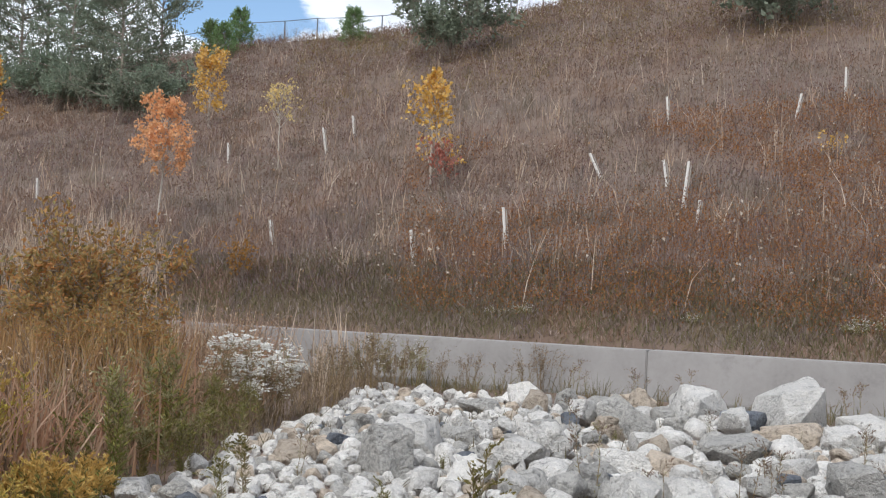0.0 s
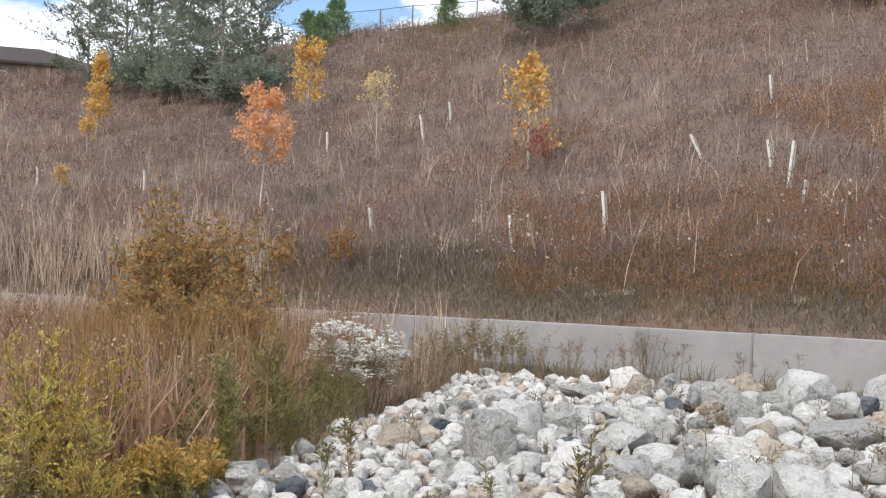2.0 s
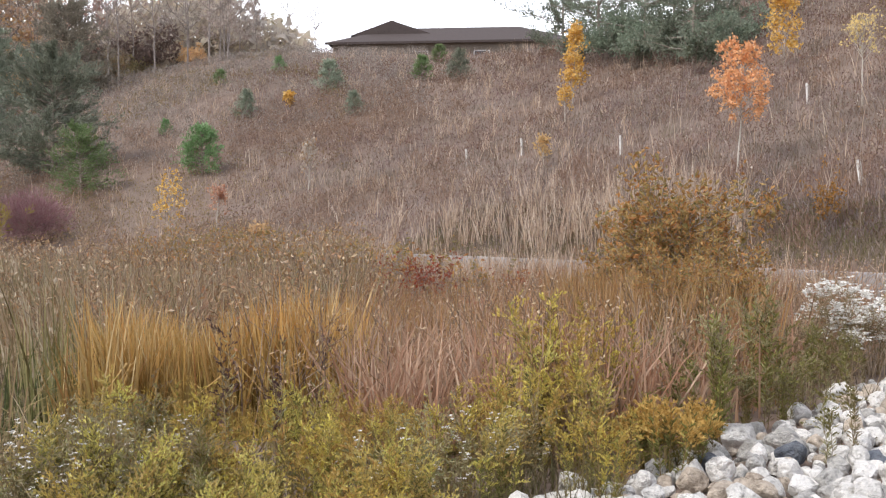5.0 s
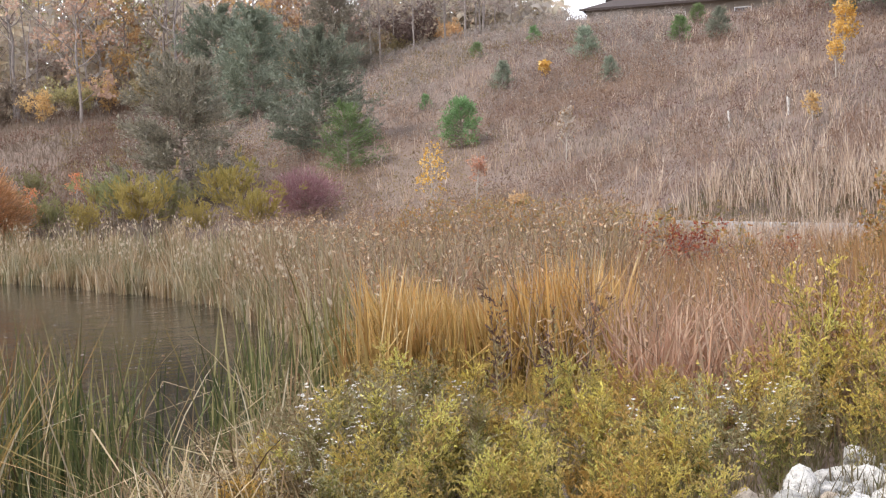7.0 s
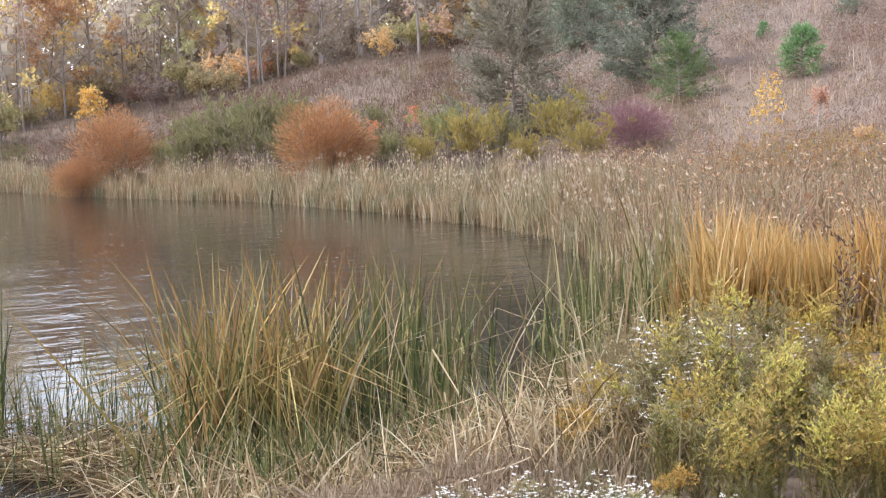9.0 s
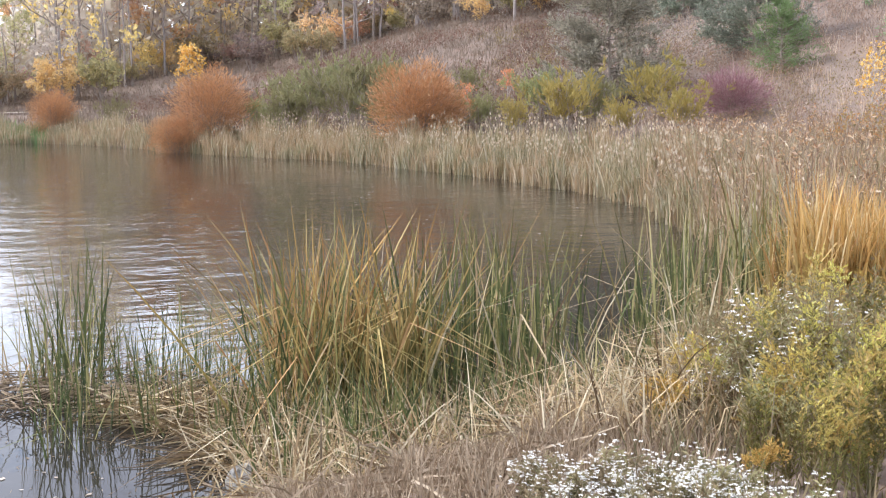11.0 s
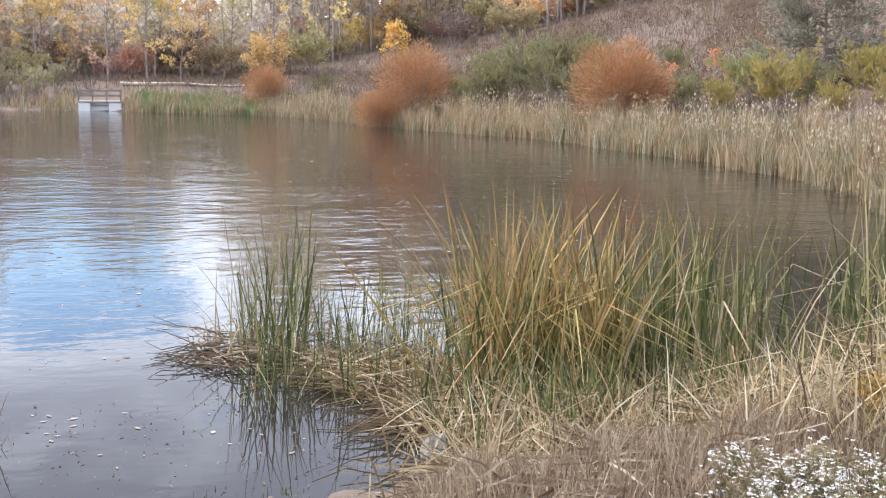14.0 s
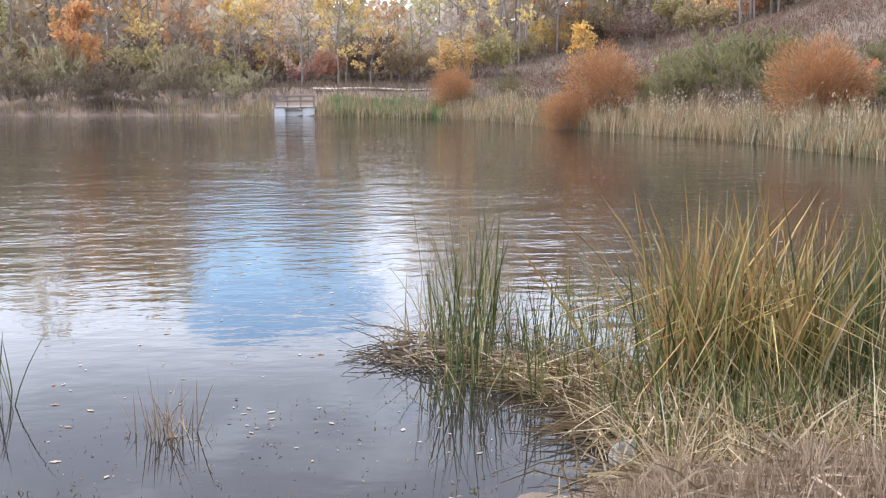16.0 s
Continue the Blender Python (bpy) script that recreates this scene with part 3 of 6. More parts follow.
def broad_tree(seed, height, crown_from, spread, leaf, leaf_mat, bark, radius=None, n=14, sub=5, twig=4, per=3, rise=0.35, slope=0.7, lean=0.03, top=0.25, spire=False, fine=True):
    """Meshes of a trunk with its limbs, and of a leafy crown."""
    rng = np.random.default_rng(seed)
    radius = radius or height * 0.014
    trunk = limbs(rng, np.zeros((1, 3)), np.array([[rng.normal(0, lean), rng.normal(0, lean), 1]]), np.array([height * 0.97]), 8, 0, 0.012)
    t = np.sort(rng.uniform(crown_from, 0.97, n))
    i = np.minimum((t * 7).astype(int), 6)
    st = trunk[0, i] + (trunk[0, i + 1] - trunk[0, i]) * (t * 7 - i)[:, None]
    az = np.arange(n) * 2.4 + rng.uniform(-0.5, 0.5, n)
    u = (t - crown_from) / (1 - crown_from)
    ln = spread * (top + (1 - top) * np.sin(np.pi * np.clip(0.25 + 0.72 * u, 0, 1))) * rng.uniform(0.75, 1.2, n)
    if spire:
        ln = spread * (1.08 - u) ** 0.8 * rng.uniform(0.75, 1.15, n)
    way = np.stack([np.cos(az), np.sin(az), slope + 0.8 * u], 1)
    main = limbs(rng, st, way, ln, 5, rise, 0.05)
    second = sprout(rng, main, sub, 0.25, 0.7, 0.5, 4)
    third = sprout(rng, second, twig, 0.2, 0.7, 0.6, 3)
    wood = joined([tubes(trunk, taper(1, 8, radius, radius * 0.18), 7), tubes(main, taper(n, 5, radius * 0.42, radius * 0.1), 4),
                   tubes(second[:, [0, 2, 3]], taper(len(second), 3, radius * 0.14, radius * 0.05), 3)] + ([tubes(third[:, [0, 2]], taper(len(third), 2, radius * 0.07, radius * 0.03), 3)] if fine else []))
    wood_me = mesh_of("trunk", *wood, bark, True)
    if not per:
        return wood_me, None
    at, ax = along(rng, third, per)
    at = at + rng.normal(0, leaf * 0.5, at.shape)
    return wood_me, mesh_of("crown", *leaves(rng, at, np.full(len(at), leaf), ax * 0.5, 0.75), leaf_mat)


def conifer(seed, height, spread, mat, bark, gap=0.33, per=26, needle=0.2, low=0.06, droop=0.05, ragged=0.25, bluntness=0.75):
    rng = np.random.default_rng(seed)
    trunk = limbs(rng, np.zeros((1, 3)), np.array([[rng.normal(0, 0.02), rng.normal(0, 0.02), 1]]), np.array([height]), 8, 0, 0.006)
    z = np.repeat(np.arange(low * height, height * 0.97, gap), 6)
    z = z + rng.normal(0, gap * 0.25, len(z))
    z = np.clip(z, low * height, height * 0.98)
    u = z / height
    ln = spread * (1.02 - u) ** bluntness * rng.uniform(1 - ragged, 1 + ragged, len(z)) + 0.12
    ln *= np.where(u < 0.12, 0.75, 1.0)
    az = rng.uniform(0, 6.283, len(z))
    i = np.minimum((u * 7).astype(int), 6)
    st = trunk[0, i] + (trunk[0, i + 1] - trunk[0, i]) * (u * 7 - i)[:, None]
    way = np.stack([np.cos(az), np.sin(az), 0.1 + 0.75 * u ** 2 - droop + rng.normal(0, 0.1, len(z))], 1)
    main = limbs(rng, st, way, ln, 4, 0.12, 0.04)
    second = sprout(rng, main, 10, 0.1, 0.6, 0.42, 3, 0.1)
    wood = joined([tubes(trunk, taper(1, 8, height * 0.014 + 0.01, 0.012), 6), tubes(main, taper(len(main), 4, 0.02 + 0.003 * height, 0.008), 3)])
    a1, x1 = along(rng, main, per // 2, 0.3)
    a2, x2 = along(rng, second, max(3, per // 3), 0.0)
    at, ax = np.concatenate([a1, a2]), np.concatenate([x1, x2])
    ax = ax + np.array([0, 0, 0.35])
    at = at + rng.normal(0, needle * 0.25, at.shape)
    return mesh_of("trunk", *wood, bark, True), mesh_of("crown", *leaves(rng, at, np.full(len(at), needle), ax * 1.1, 0.28), mat)


def bush(seed, height, spread, leaf, mat, bark, stems=16, sub=6, twig=5, per=3, slim=0.6, lift=1.2, twiggy=False, fine=True):
    """Many stems from one foot; leaves or, for a twiggy one, fine shoots in the leaves' place."""
    rng = np.random.default_rng(seed)
    az = rng.uniform(0, 6.283, stems)
    out = rng.uniform(0.1, 1.0, stems)
    way = np.stack([np.cos(az) * out * spread, np.sin(az) * out * spread, np.full(stems, height * lift * 0.8)], 1)
    ln = np.hypot(out * spread * 0.9, height * 0.82) * rng.uniform(0.65, 1.0, stems)
    st = np.stack([np.cos(az), np.sin(az), np.zeros(stems)], 1) * (0.08 * spread * out)[:, None]
    main = limbs(rng, st, way, ln, 5, 0.02, 0.05)
    second = sprout(rng, main, sub, 0.2, 0.65, 0.42, 4)
    third = sprout(rng, second, twig, 0.2, 0.65, 0.6, 3)
    r = 0.008 + 0.004 * height
    wood = joined([tubes(main, taper(stems, 5, r, r * 0.3), 4), tubes(second[:, [0, 2, 3]], taper(len(second), 3, r * 0.4, r * 0.15), 3)] + ([tubes(third[:, [0, 2]], taper(len(third), 2, r * 0.2, r * 0.1), 3)] if fine else []))
    at, ax = along(rng, third, per, 0.1)
    if twiggy:
        v, f = leaves(rng, at, np.full(len(at), leaf), ax * 1.2 + np.array([0, 0, 0.5]), slim, 0.7)
    else:
        v, f = leaves(rng, at + rng.normal(0, leaf * 0.4, at.shape), np.full(len(at), leaf), ax * 0.4, slim)
    return mesh_of("wood", *wood, bark, True), mesh_of("crown", v, f, mat)


def fuzzy(seed, height, spread, shoots, mat, bark, size=0.34):
    """A round shrub of fine upswept shoots on many stems, thinning at its edge."""
    wood, _ = bush(seed, height, spread, 0.1, mat, bark, 22, 5, 4, 1, 0.1, lift=1.1, twiggy=True, fine=False)
    rng = np.random.default_rng(seed + 500)
    d = unit(rng.normal(0, 1, (shoots, 3)))
    lump = 1 + 0.16 * np.sin(d[:, 0] * 5 + seed) * np.sin(d[:, 1] * 4 + 1) + 0.1 * np.sin(d[:, 2] * 9 + d[:, 0] * 7)
    q = d * (rng.random(shoots) ** 0.45 * lump * rng.normal(1, 0.07, shoots))[:, None]
    at = q * np.array([spread, spread, height * 0.5]) + np.array([0, 0, height * 0.5])
    at[:, 2] = np.maximum(at[:, 2], 0.05)
    v, f = leaves(rng, at, np.full(shoots, size), d * np.array([0.9, 0.9, 0.5]) + np.array([0, 0, 0.6]), 0.06, 0.55)
    return wood, mesh_of("crown", v, f, mat)


def plant(name, meshes, place, label, category, group="", turn=0.0, size=1.0, names=("trunk", "crown")):
    ob = root(name, place, label, category, group, turn=turn)
    ob.scale = (size, size, size)
    for me, nm in zip(meshes, names):
        if me:
            hang(nm, me, ob)
    return ob


def stemmed(name, stems, place, label, category, group="", turn=0.0, size=1.0, top="plume"):
    """A herb out of single stems, each with its own top."""
    ob = root(name, place, label, category, group, turn=turn)
    ob.scale = (size, size, size)
    for stem, head in stems:
        s = hang("stem", stem, ob)
        if head:
            tagged(hang(top, head, s), kind="stuff")
    return ob


def goldenrod(seed, height, stems, plume=True, leaf_mat=None, plume_mat=None, leafy=80, fan=0.32, leaf=0.06, plumy=1.0, arms_out=0.34):
    """Leafy stems with narrow leaves and arching feathery tops."""
    rng = np.random.default_rng(seed)
    made = []
    for i in range(stems):
        az = rng.uniform(0, 6.283)
        out = rng.uniform(0.05, 1.0) * fan
        st = np.array([[math.cos(az) * out * 0.45, math.sin(az) * out * 0.45, 0]])
        way = np.array([[math.cos(az) * out, math.sin(az) * out, 1]])
        main = limbs(rng, st, way, np.array([height * rng.uniform(0.6, 1.02)]), 6, 0, 0.02)
        stalk = tubes(main, taper(1, 6, 0.005, 0.002), 3)
        at, ax = along(rng, main, leafy, 0.05)
        away = unit(rng.normal(0, 1, at.shape) * np.array([1, 1, 0.15]))
        green = leaves(rng, at, np.full(len(at), leaf), away * 1.6 + np.array([0, 0, 1.3]), 0.15, 0.4)
        head = None
        if plume:
            arms = sprout(rng, main, 11, 0.55, 0.7, arms_out, 4, -0.3)
            at2, ax2 = along(rng, arms, int(17 * plumy), 0.05)
            at3, ax3 = along(rng, main, int(22 * plumy), 0.78)
            at2 = np.concatenate([at2, at3])
            head = mesh_of("plume", *flakes(rng, at2, np.full(len(at2), 0.03), np.concatenate([ax2, ax3]) * 1.5 + np.array([0, 0, 0.7]), 0.36, 0.8), plume_mat or GOLD_TOP)
        made.append((mesh_of("stem", *joined([stalk, green]), STEM, False, leaf_mat or GOLDENROD, len(stalk[1])), head))
    return made


def aster(seed, height, stems, flowers, fan=0.45, bloom=0.028, leaf_mat=None):
    rng = np.random.default_rng(seed)
    az = rng.uniform(0, 6.283, stems)
    out = rng.uniform(0.05, 1.0, stems) * fan
    st = np.stack([np.cos(az) * out * 0.3, np.sin(az) * out * 0.3, np.zeros(stems)], 1)
    main = limbs(rng, st, np.stack([np.cos(az) * out, np.sin(az) * out, np.ones(stems)], 1), height * rng.uniform(0.55, 0.95, stems), 5, 0, 0.03)
    arms = sprout(rng, main, 7, 0.4, 0.75, 0.35, 4, 0.2)
    stalk = joined([tubes(main, taper(stems, 5, 0.005, 0.002), 3), tubes(arms, taper(len(arms), 4, 0.0025, 0.0012), 3)])
    at, ax = along(rng, np.concatenate([main[:, [0, 2, 4]], arms[:, [0, 1, 3]]]), 8, 0.0)
    leaf = leaves(rng, at, np.full(len(at), 0.05), ax * 0.5, 0.25)
    green = mesh_of("foliage", *joined([stalk, leaf]), STEM, False, leaf_mat or OLIVE_LEAF, len(stalk[1]))
    heads = arms[rng.integers(0, len(arms), flowers // 5), -1] + rng.normal(0, 0.02, (flowers // 5, 3))
    fl = np.repeat(heads, 5, 0) + rng.normal(0, 0.03, (len(heads) * 5, 3))
    # each flower is a ring of five ray petals
    pet = np.repeat(fl, 5, 0)
    ang = np.tile(np.arange(5) * 1.2566, len(fl))
    tilt = np.repeat(rng.normal(0, 0.35, (len(fl), 3)), 5, 0)
    ax = np.stack([np.cos(ang), np.sin(ang), np.full(len(ang), 0.25)], 1) + tilt
    return [green, mesh_of("blossom", *leaves(rng, pet, np.full(len(pet), bloom), ax * 6, 0.6, 0.3), WHITE_FLOWER)]

# ---- ground, water ----


def build_ground():
    az = np.concatenate([np.arange(-40, 112, 0.6), np.arange(112, 320, 4.0)])
    r = np.concatenate([np.arange(0.4, 15.6, 0.4), np.arange(15.6, 34, 0.23), 34 * 1.045 ** np.arange(0, 90)])
    A, R = np.meshgrid(az, r, indexing="ij")
    x, y = spot(A, R)
    z = terrain(x, y)
    n, m = A.shape
    v = np.concatenate([np.stack([x, y, z], 2).reshape(-1, 3), [[0, 0, 1.2]]])
    i, j = np.meshgrid(np.arange(n), np.arange(m - 1), indexing="ij")
    k = (i + 1) % n
    quads = np.stack([i * m + j, i * m + j + 1, k * m + j + 1, k * m + j], 2).reshape(-1, 4)[:, ::-1]
    tris = np.concatenate([quads[:, [0, 1, 2]], quads[:, [0, 2, 3]], np.stack([np.arange(n) * m, np.roll(np.arange(n), -1) * m, np.full(n, n * m)], 1)])
    me = mesh_of("ground", v, tris, EARTH, True)
    tagged(new("ground", me), "rolling brown earth bank and hillside covered in dry litter", "ground", kind="structure")


build_ground()
bm = bmesh.new()
edge = []
for a in range(44, 154, 2):
    x, y = spot(a, float(np.interp(a, *SHORE_OUT)) + 5)
    edge.append(bm.verts.new((x, y, 0)))
for a in range(152, 42, -2):
    x, y = spot(a, max(3, float(np.interp(a, *SHORE_IN)) - 2.5))
    edge.append(bm.verts.new((x, y, 0)))
bm.faces.new(edge).normal_flip()
bmesh.ops.triangulate(bm, faces=bm.faces[:])
bm.normal_update()
if sum(f.normal.z for f in bm.faces) < 0:
    bmesh.ops.reverse_faces(bm, faces=bm.faces[:])
tagged(part("pond_water", bm, WATER), "dark still pond water with faint ripples reflecting sky", "water", kind="structure")

# ---- concrete retaining wall ----
WN = np.array([math.sin(radians(-WALL_BEARING)), math.cos(radians(WALL_BEARING)), 0])
WE = np.array([-WN[1], WN[0], 0])
wall_m = Matrix(((WE[0], WN[0], 0, WN[0] * WALL_AWAY), (WE[1], WN[1], 0, WN[1] * WALL_AWAY), (0, 0, 1, 0), (0, 0, 0, 1)))
wall = tagged(new("retaining_wall"), "long low grey concrete retaining wall at the foot of the hill", "wall", kind="structure")
wall.matrix_basis = wall_m
bm = box(0, 4.894, 0, 0.42, 0.7, 2.02, 0.018)
panel_me = bpy.data.meshes.new("panel")
bm.to_mesh(panel_me)
bm.free()
panel_me.materials.append(CONCRETE)
bm = box(0, 4.88, -0.22, 0.0, 0.7, 1.31, 0.02)
foot_me = bpy.data.meshes.new("footing")
bm.to_mesh(foot_me)
bm.free()
foot_me.materials.append(CONCRETE_DARK)
rngw = random.Random(4)
for i in range(-5, 5):
    for nm, me in (("panel", panel_me), ("footing", foot_me)):
        ob = hang(nm, me, wall)
        ob.location = (5.29 + 4.9 * i, rngw.uniform(-0.006, 0.006), rngw.uniform(-0.008, 0.008))

# ---- riprap ----


def rock_mesh(seed, mat, angular):
    """A quarried block (the hull of a few points, edges worn off) or a rounded field stone."""
    rng = np.random.default_rng(seed)
    bm = bmesh.new()
    off = Vector(rng.uniform(-50, 50, 3))
    if angular:
        block = [(sx, sy, sz) for sx in (-1, 1) for sy in (-1, 1) for sz in (-1, 1)]
        for q in np.array(block) * 0.33 + rng.normal(0, 0.12, (8, 3)):
            bm.verts.new(q)
        for q in unit(rng.normal(0, 1, (11, 3))) * rng.uniform(0.44, 0.56, (11, 1)):
            bm.verts.new(q)
        made = bmesh.ops.convex_hull(bm, input=bm.verts[:])
        bmesh.ops.delete(bm, geom=[g for g in made["geom_interior"] if isinstance(g, bmesh.types.BMVert)], context="VERTS")
        for step in range(2):
            bmesh.ops.subdivide_edges(bm, edges=bm.edges[:], cuts=1, use_grid_fill=True)
            bmesh.ops.triangulate(bm, faces=bm.faces[:])
            for k in range(step):
                bmesh.ops.smooth_vert(bm, verts=bm.verts[:], factor=0.3, use_axis_x=True, use_axis_y=True, use_axis_z=True)
        for v in bm.verts:
            v.co *= 1.08 + 0.09 * noise.noise(v.co * 4 + off) + 0.06 * noise.noise(v.co * 9 + off)
    else:
        bmesh.ops.create_icosphere(bm, subdivisions=3, radius=0.5)
        cuts = [(unit(rng.normal(0, 1, 3)), rng.uniform(0.26, 0.38)) for _ in range(9)]
        for v in bm.verts:
            c = np.array(v.co)
            for nrm, d in cuts:
                c = c - nrm * max(0, c @ nrm - d) * 0.92
            v.co = Vector(c) * (1 + noise.noise(Vector(c) * 2.2 + off) * 0.12 + noise.noise(Vector(c) * 7 + off) * 0.05)
    me = bpy.data.meshes.new("boulder")
    bm.to_mesh(me)
    bm.free()
    me.polygons.foreach_set("use_smooth", np.full(len(me.polygons), not angular))
    me.materials.append(mat)
    return me


riprap = tagged(new("riprap_bank"), "bank of loose pale limestone boulders and cobbles below the wall", "rocks", kind="structure")
ROCKS = {m: [rock_mesh(10 * m + i, STONE[m], i % 2 == 0) for i in range(10 if m == 0 else 6)] for m in range(4)}
BOULDERS_A = [
    (-12.8, 14.3, 0.8, 0.55, 0), (-17.4, 14.3, 0.82, 0.82, 0), (-15.0, 13.9, 0.57, 0.34, 3), (-9.0, 13.8, 0.53, 0.44, 1),
    (2.3, 9.9, 0.41, 0.48, 1), (1.0, 11.2, 0.6, 0.51, 0), (-4.0, 10.4, 0.53, 0.36, 0), (4.9, 11.6, 0.24, 0.21, 3),
    (-17.3, 13.4, 0.63, 0.29, 2), (-19.8, 13.1, 0.48, 0.37, 0), (-20.9, 13.7, 0.6, 0.46, 0), (-14.6, 11.8, 0.68, 0.36, 1),
    (-9.7, 10.4, 0.53, 0.33, 0), (-7.1, 9.6, 0.35, 0.24, 0), (-11.6, 10.5, 0.51, 0.26, 2), (-17.2, 10.9, 0.47, 0.27, 0),
]
BOULDERS_B = [
    (-13.0, 13.4, 0.34, 0.3, 0), (-10.3, 15.9, 0.47, 0.24, 2), (-11.3, 14.3, 0.35, 0.28, 1), (0.4, 9.5, 0.25, 0.21, 2),
    (-1.7, 9.4, 0.4, 0.32, 0), (3.7, 8.8, 0.28, 0.19, 0), (6.9, 10.7, 0.39, 0.2, 2), (-5.2, 13.6, 0.29, 0.26, 0),
    (-2.3, 14.9, 0.47, 0.24, 1), (2.4, 16.9, 0.31, 0.22, 0), (12.6, 8.8, 0.25, 0.18, 1), (14.6, 8.9, 0.33, 0.2, 0),
    (-4.7, 9.2, 0.42, 0.28, 1), (-21.1, 12.0, 0.43, 0.28, 0), (-19.1, 10.3, 0.33, 0.21, 0), (-6.6, 15.0, 0.31, 0.35, 1),
]
placed = []


def set_rock(rng, az, r, w, h, m, sink=0.12):
    x, y = spot(az, r)
    z = float(terrain(x, y))
    ob = hang("boulder", rng.choice(ROCKS[m][::2] if w > 0.45 else ROCKS[m]), riprap)
    deep = w * rng.uniform(0.75, 1.05)
    ob.matrix_basis = (Matrix.Translation((x, y, z + h * (0.5 - sink))) @ pose(0, 0, 0, rng.uniform(-12, 12), rng.uniform(-12, 12), az) @ Matrix.Diagonal((w * 1.12, deep * 1.1, h * 1.15, 1))
                       @ pose(0, 0, 0, 0, 0, rng.uniform(0, 360)))
    placed.append((x, y, 0.42 * max(w, deep)))


rr = random.Random(12)
for az, r, w, h, m in BOULDERS_A + BOULDERS_B:
    set_rock(rr, az, r + w * 0.4, w, h, m)


def in_riprap(x, y):
    az, r = math.degrees(math.atan2(-x, y)), math.hypot(x, y)
    off = x * WN[0] + y * WN[1] - WALL_AWAY
    left = float(np.interp(r, [5.2, 6.2, 7.4, 8.8, 10.8, 15, 18.5], [30, 27.5, 20.5, 14.6, 10.8, 5.2, 2.2]))
    return -34 < az < left and r > 5.2 and off < -1.9


def scatter_rocks():
    rng = random.Random(3)
    many, singles = [], 0
    cell = {}

    def near(x, y):
        i, j = int(x // 0.8), int(y // 0.8)
        return (q for a in (i - 1, i, i + 1) for b in (j - 1, j, j + 1) for q in cell.get((a, b), ()))

    def keep(x, y, rad):
        cell.setdefault((int(x // 0.8), int(y // 0.8)), []).append((x, y, rad))

    for q in placed:
        keep(*q)
    jobs = [(0.2, 90), (0.15, 480), (0.115, 1700), (0.08, 9000), (0.055, 16000), (0.038, 12000)]
    for rad0, tries in jobs:
        for _ in range(tries):
            az, r = rng.uniform(-34, 30), math.sqrt(rng.uniform(5.2 ** 2, 21 ** 2))
            x, y = spot(az, r)
            if not in_riprap(x, y):
                continue
            if (r < 7 and rad0 > 0.12) or (az > -3.5 and rad0 > 0.1 and rng.random() < (0.97 if rad0 > 0.13 or az > 4 else 0.8)):
                continue
            rad = rad0 * rng.uniform(0.8, 1.25)
            if any((x - a) ** 2 + (y - b) ** 2 < (0.9 * (rad + c)) ** 2 for a, b, c in near(x, y)):
                continue
            keep(x, y, rad)
            m = rng.choices((0, 1, 2, 3), (62, 20, 15, 3))[0]
            w, h = 2.1 * rad, 2.1 * rad * rng.uniform(0.6, 0.95)
            z = float(terrain(x, y))
            mt = (Matrix.Translation((x, y, z + h * rng.uniform(0.3, 0.62))) @ pose(0, 0, 0, rng.uniform(-25, 25), rng.uniform(-25, 25), rng.uniform(0, 360))
                  @ Matrix.Diagonal((w * rng.uniform(0.9, 1.3), w * rng.uniform(0.8, 1.1), h * 1.15, 1)))
            if rad > 0.1 and singles < 265 and -24 < az:
                ob = hang("boulder", rng.choice(ROCKS[m]), riprap)
                ob.matrix_basis = mt
                singles += 1
            else:
                many.append((rng.choice(PEBBLES[m]), mt, m))
    for m in range(4):
        pieces = []
        for (v, f), mt, mm in many:
            if mm == m:
                a = np.array(mt)
                pieces.append((v @ a[:3, :3].T + a[:3, 3], f))
        if pieces:
            ob = hang("cobbles", mesh_of("cobbles", *joined(pieces), STONE[m]), riprap)
            tagged(ob, kind="stuff")


def pebble_arrays(seed, m):
    bm = bmesh.new()
    rng = np.random.default_rng(900 + 10 * m + seed)
    bmesh.ops.create_icosphere(bm, subdivisions=2, radius=0.5)
    cuts = [(unit(rng.normal(0, 1, 3)), rng.uniform(0.25, 0.38)) for _ in range(8)]
    for v in bm.verts:
        c = np.array(v.co)
        for nrm, d in cuts:
            c = c - nrm * max(0, c @ nrm - d) * 0.85
        v.co = Vector(c) * (1.15 + 0.2 * noise.noise(v.co * 2 + Vector((seed, m, 3))))
    bmesh.ops.dissolve_limit(bm, angle_limit=radians(14), verts=bm.verts[:], edges=bm.edges[:])
    bmesh.ops.triangulate(bm, faces=bm.faces[:])
    bm.verts.index_update()
    v = np.array([x.co[:] for x in bm.verts])
    f = np.array([[q.index for q in x.verts] for x in bm.faces])
    bm.free()
    return v, f


PEBBLES = {m: [pebble_arrays(i, m) for i in range(6)] for m in range(4)}
scatter_rocks()

# ---- grasses ----


def stuff(name, v, f, mat, label, category):
    return tagged(new(name, mesh_of(name, v, f, mat)), label, category, kind="stuff")


def sown(rng, n, az0, az1, r0, r1, power=1.0):
    """Points over a sector; power 1 thins them with distance, 2 spreads them evenly."""
    az = rng.uniform(az0, az1, n)
    r = (rng.uniform(r0 ** power, r1 ** power, n)) ** (1 / power)
    x, y = spot(az, r)
    return az, r, x, y


def rooted(x, y):
    return np.stack([x, y, terrain(x, y) - 0.02], 1)


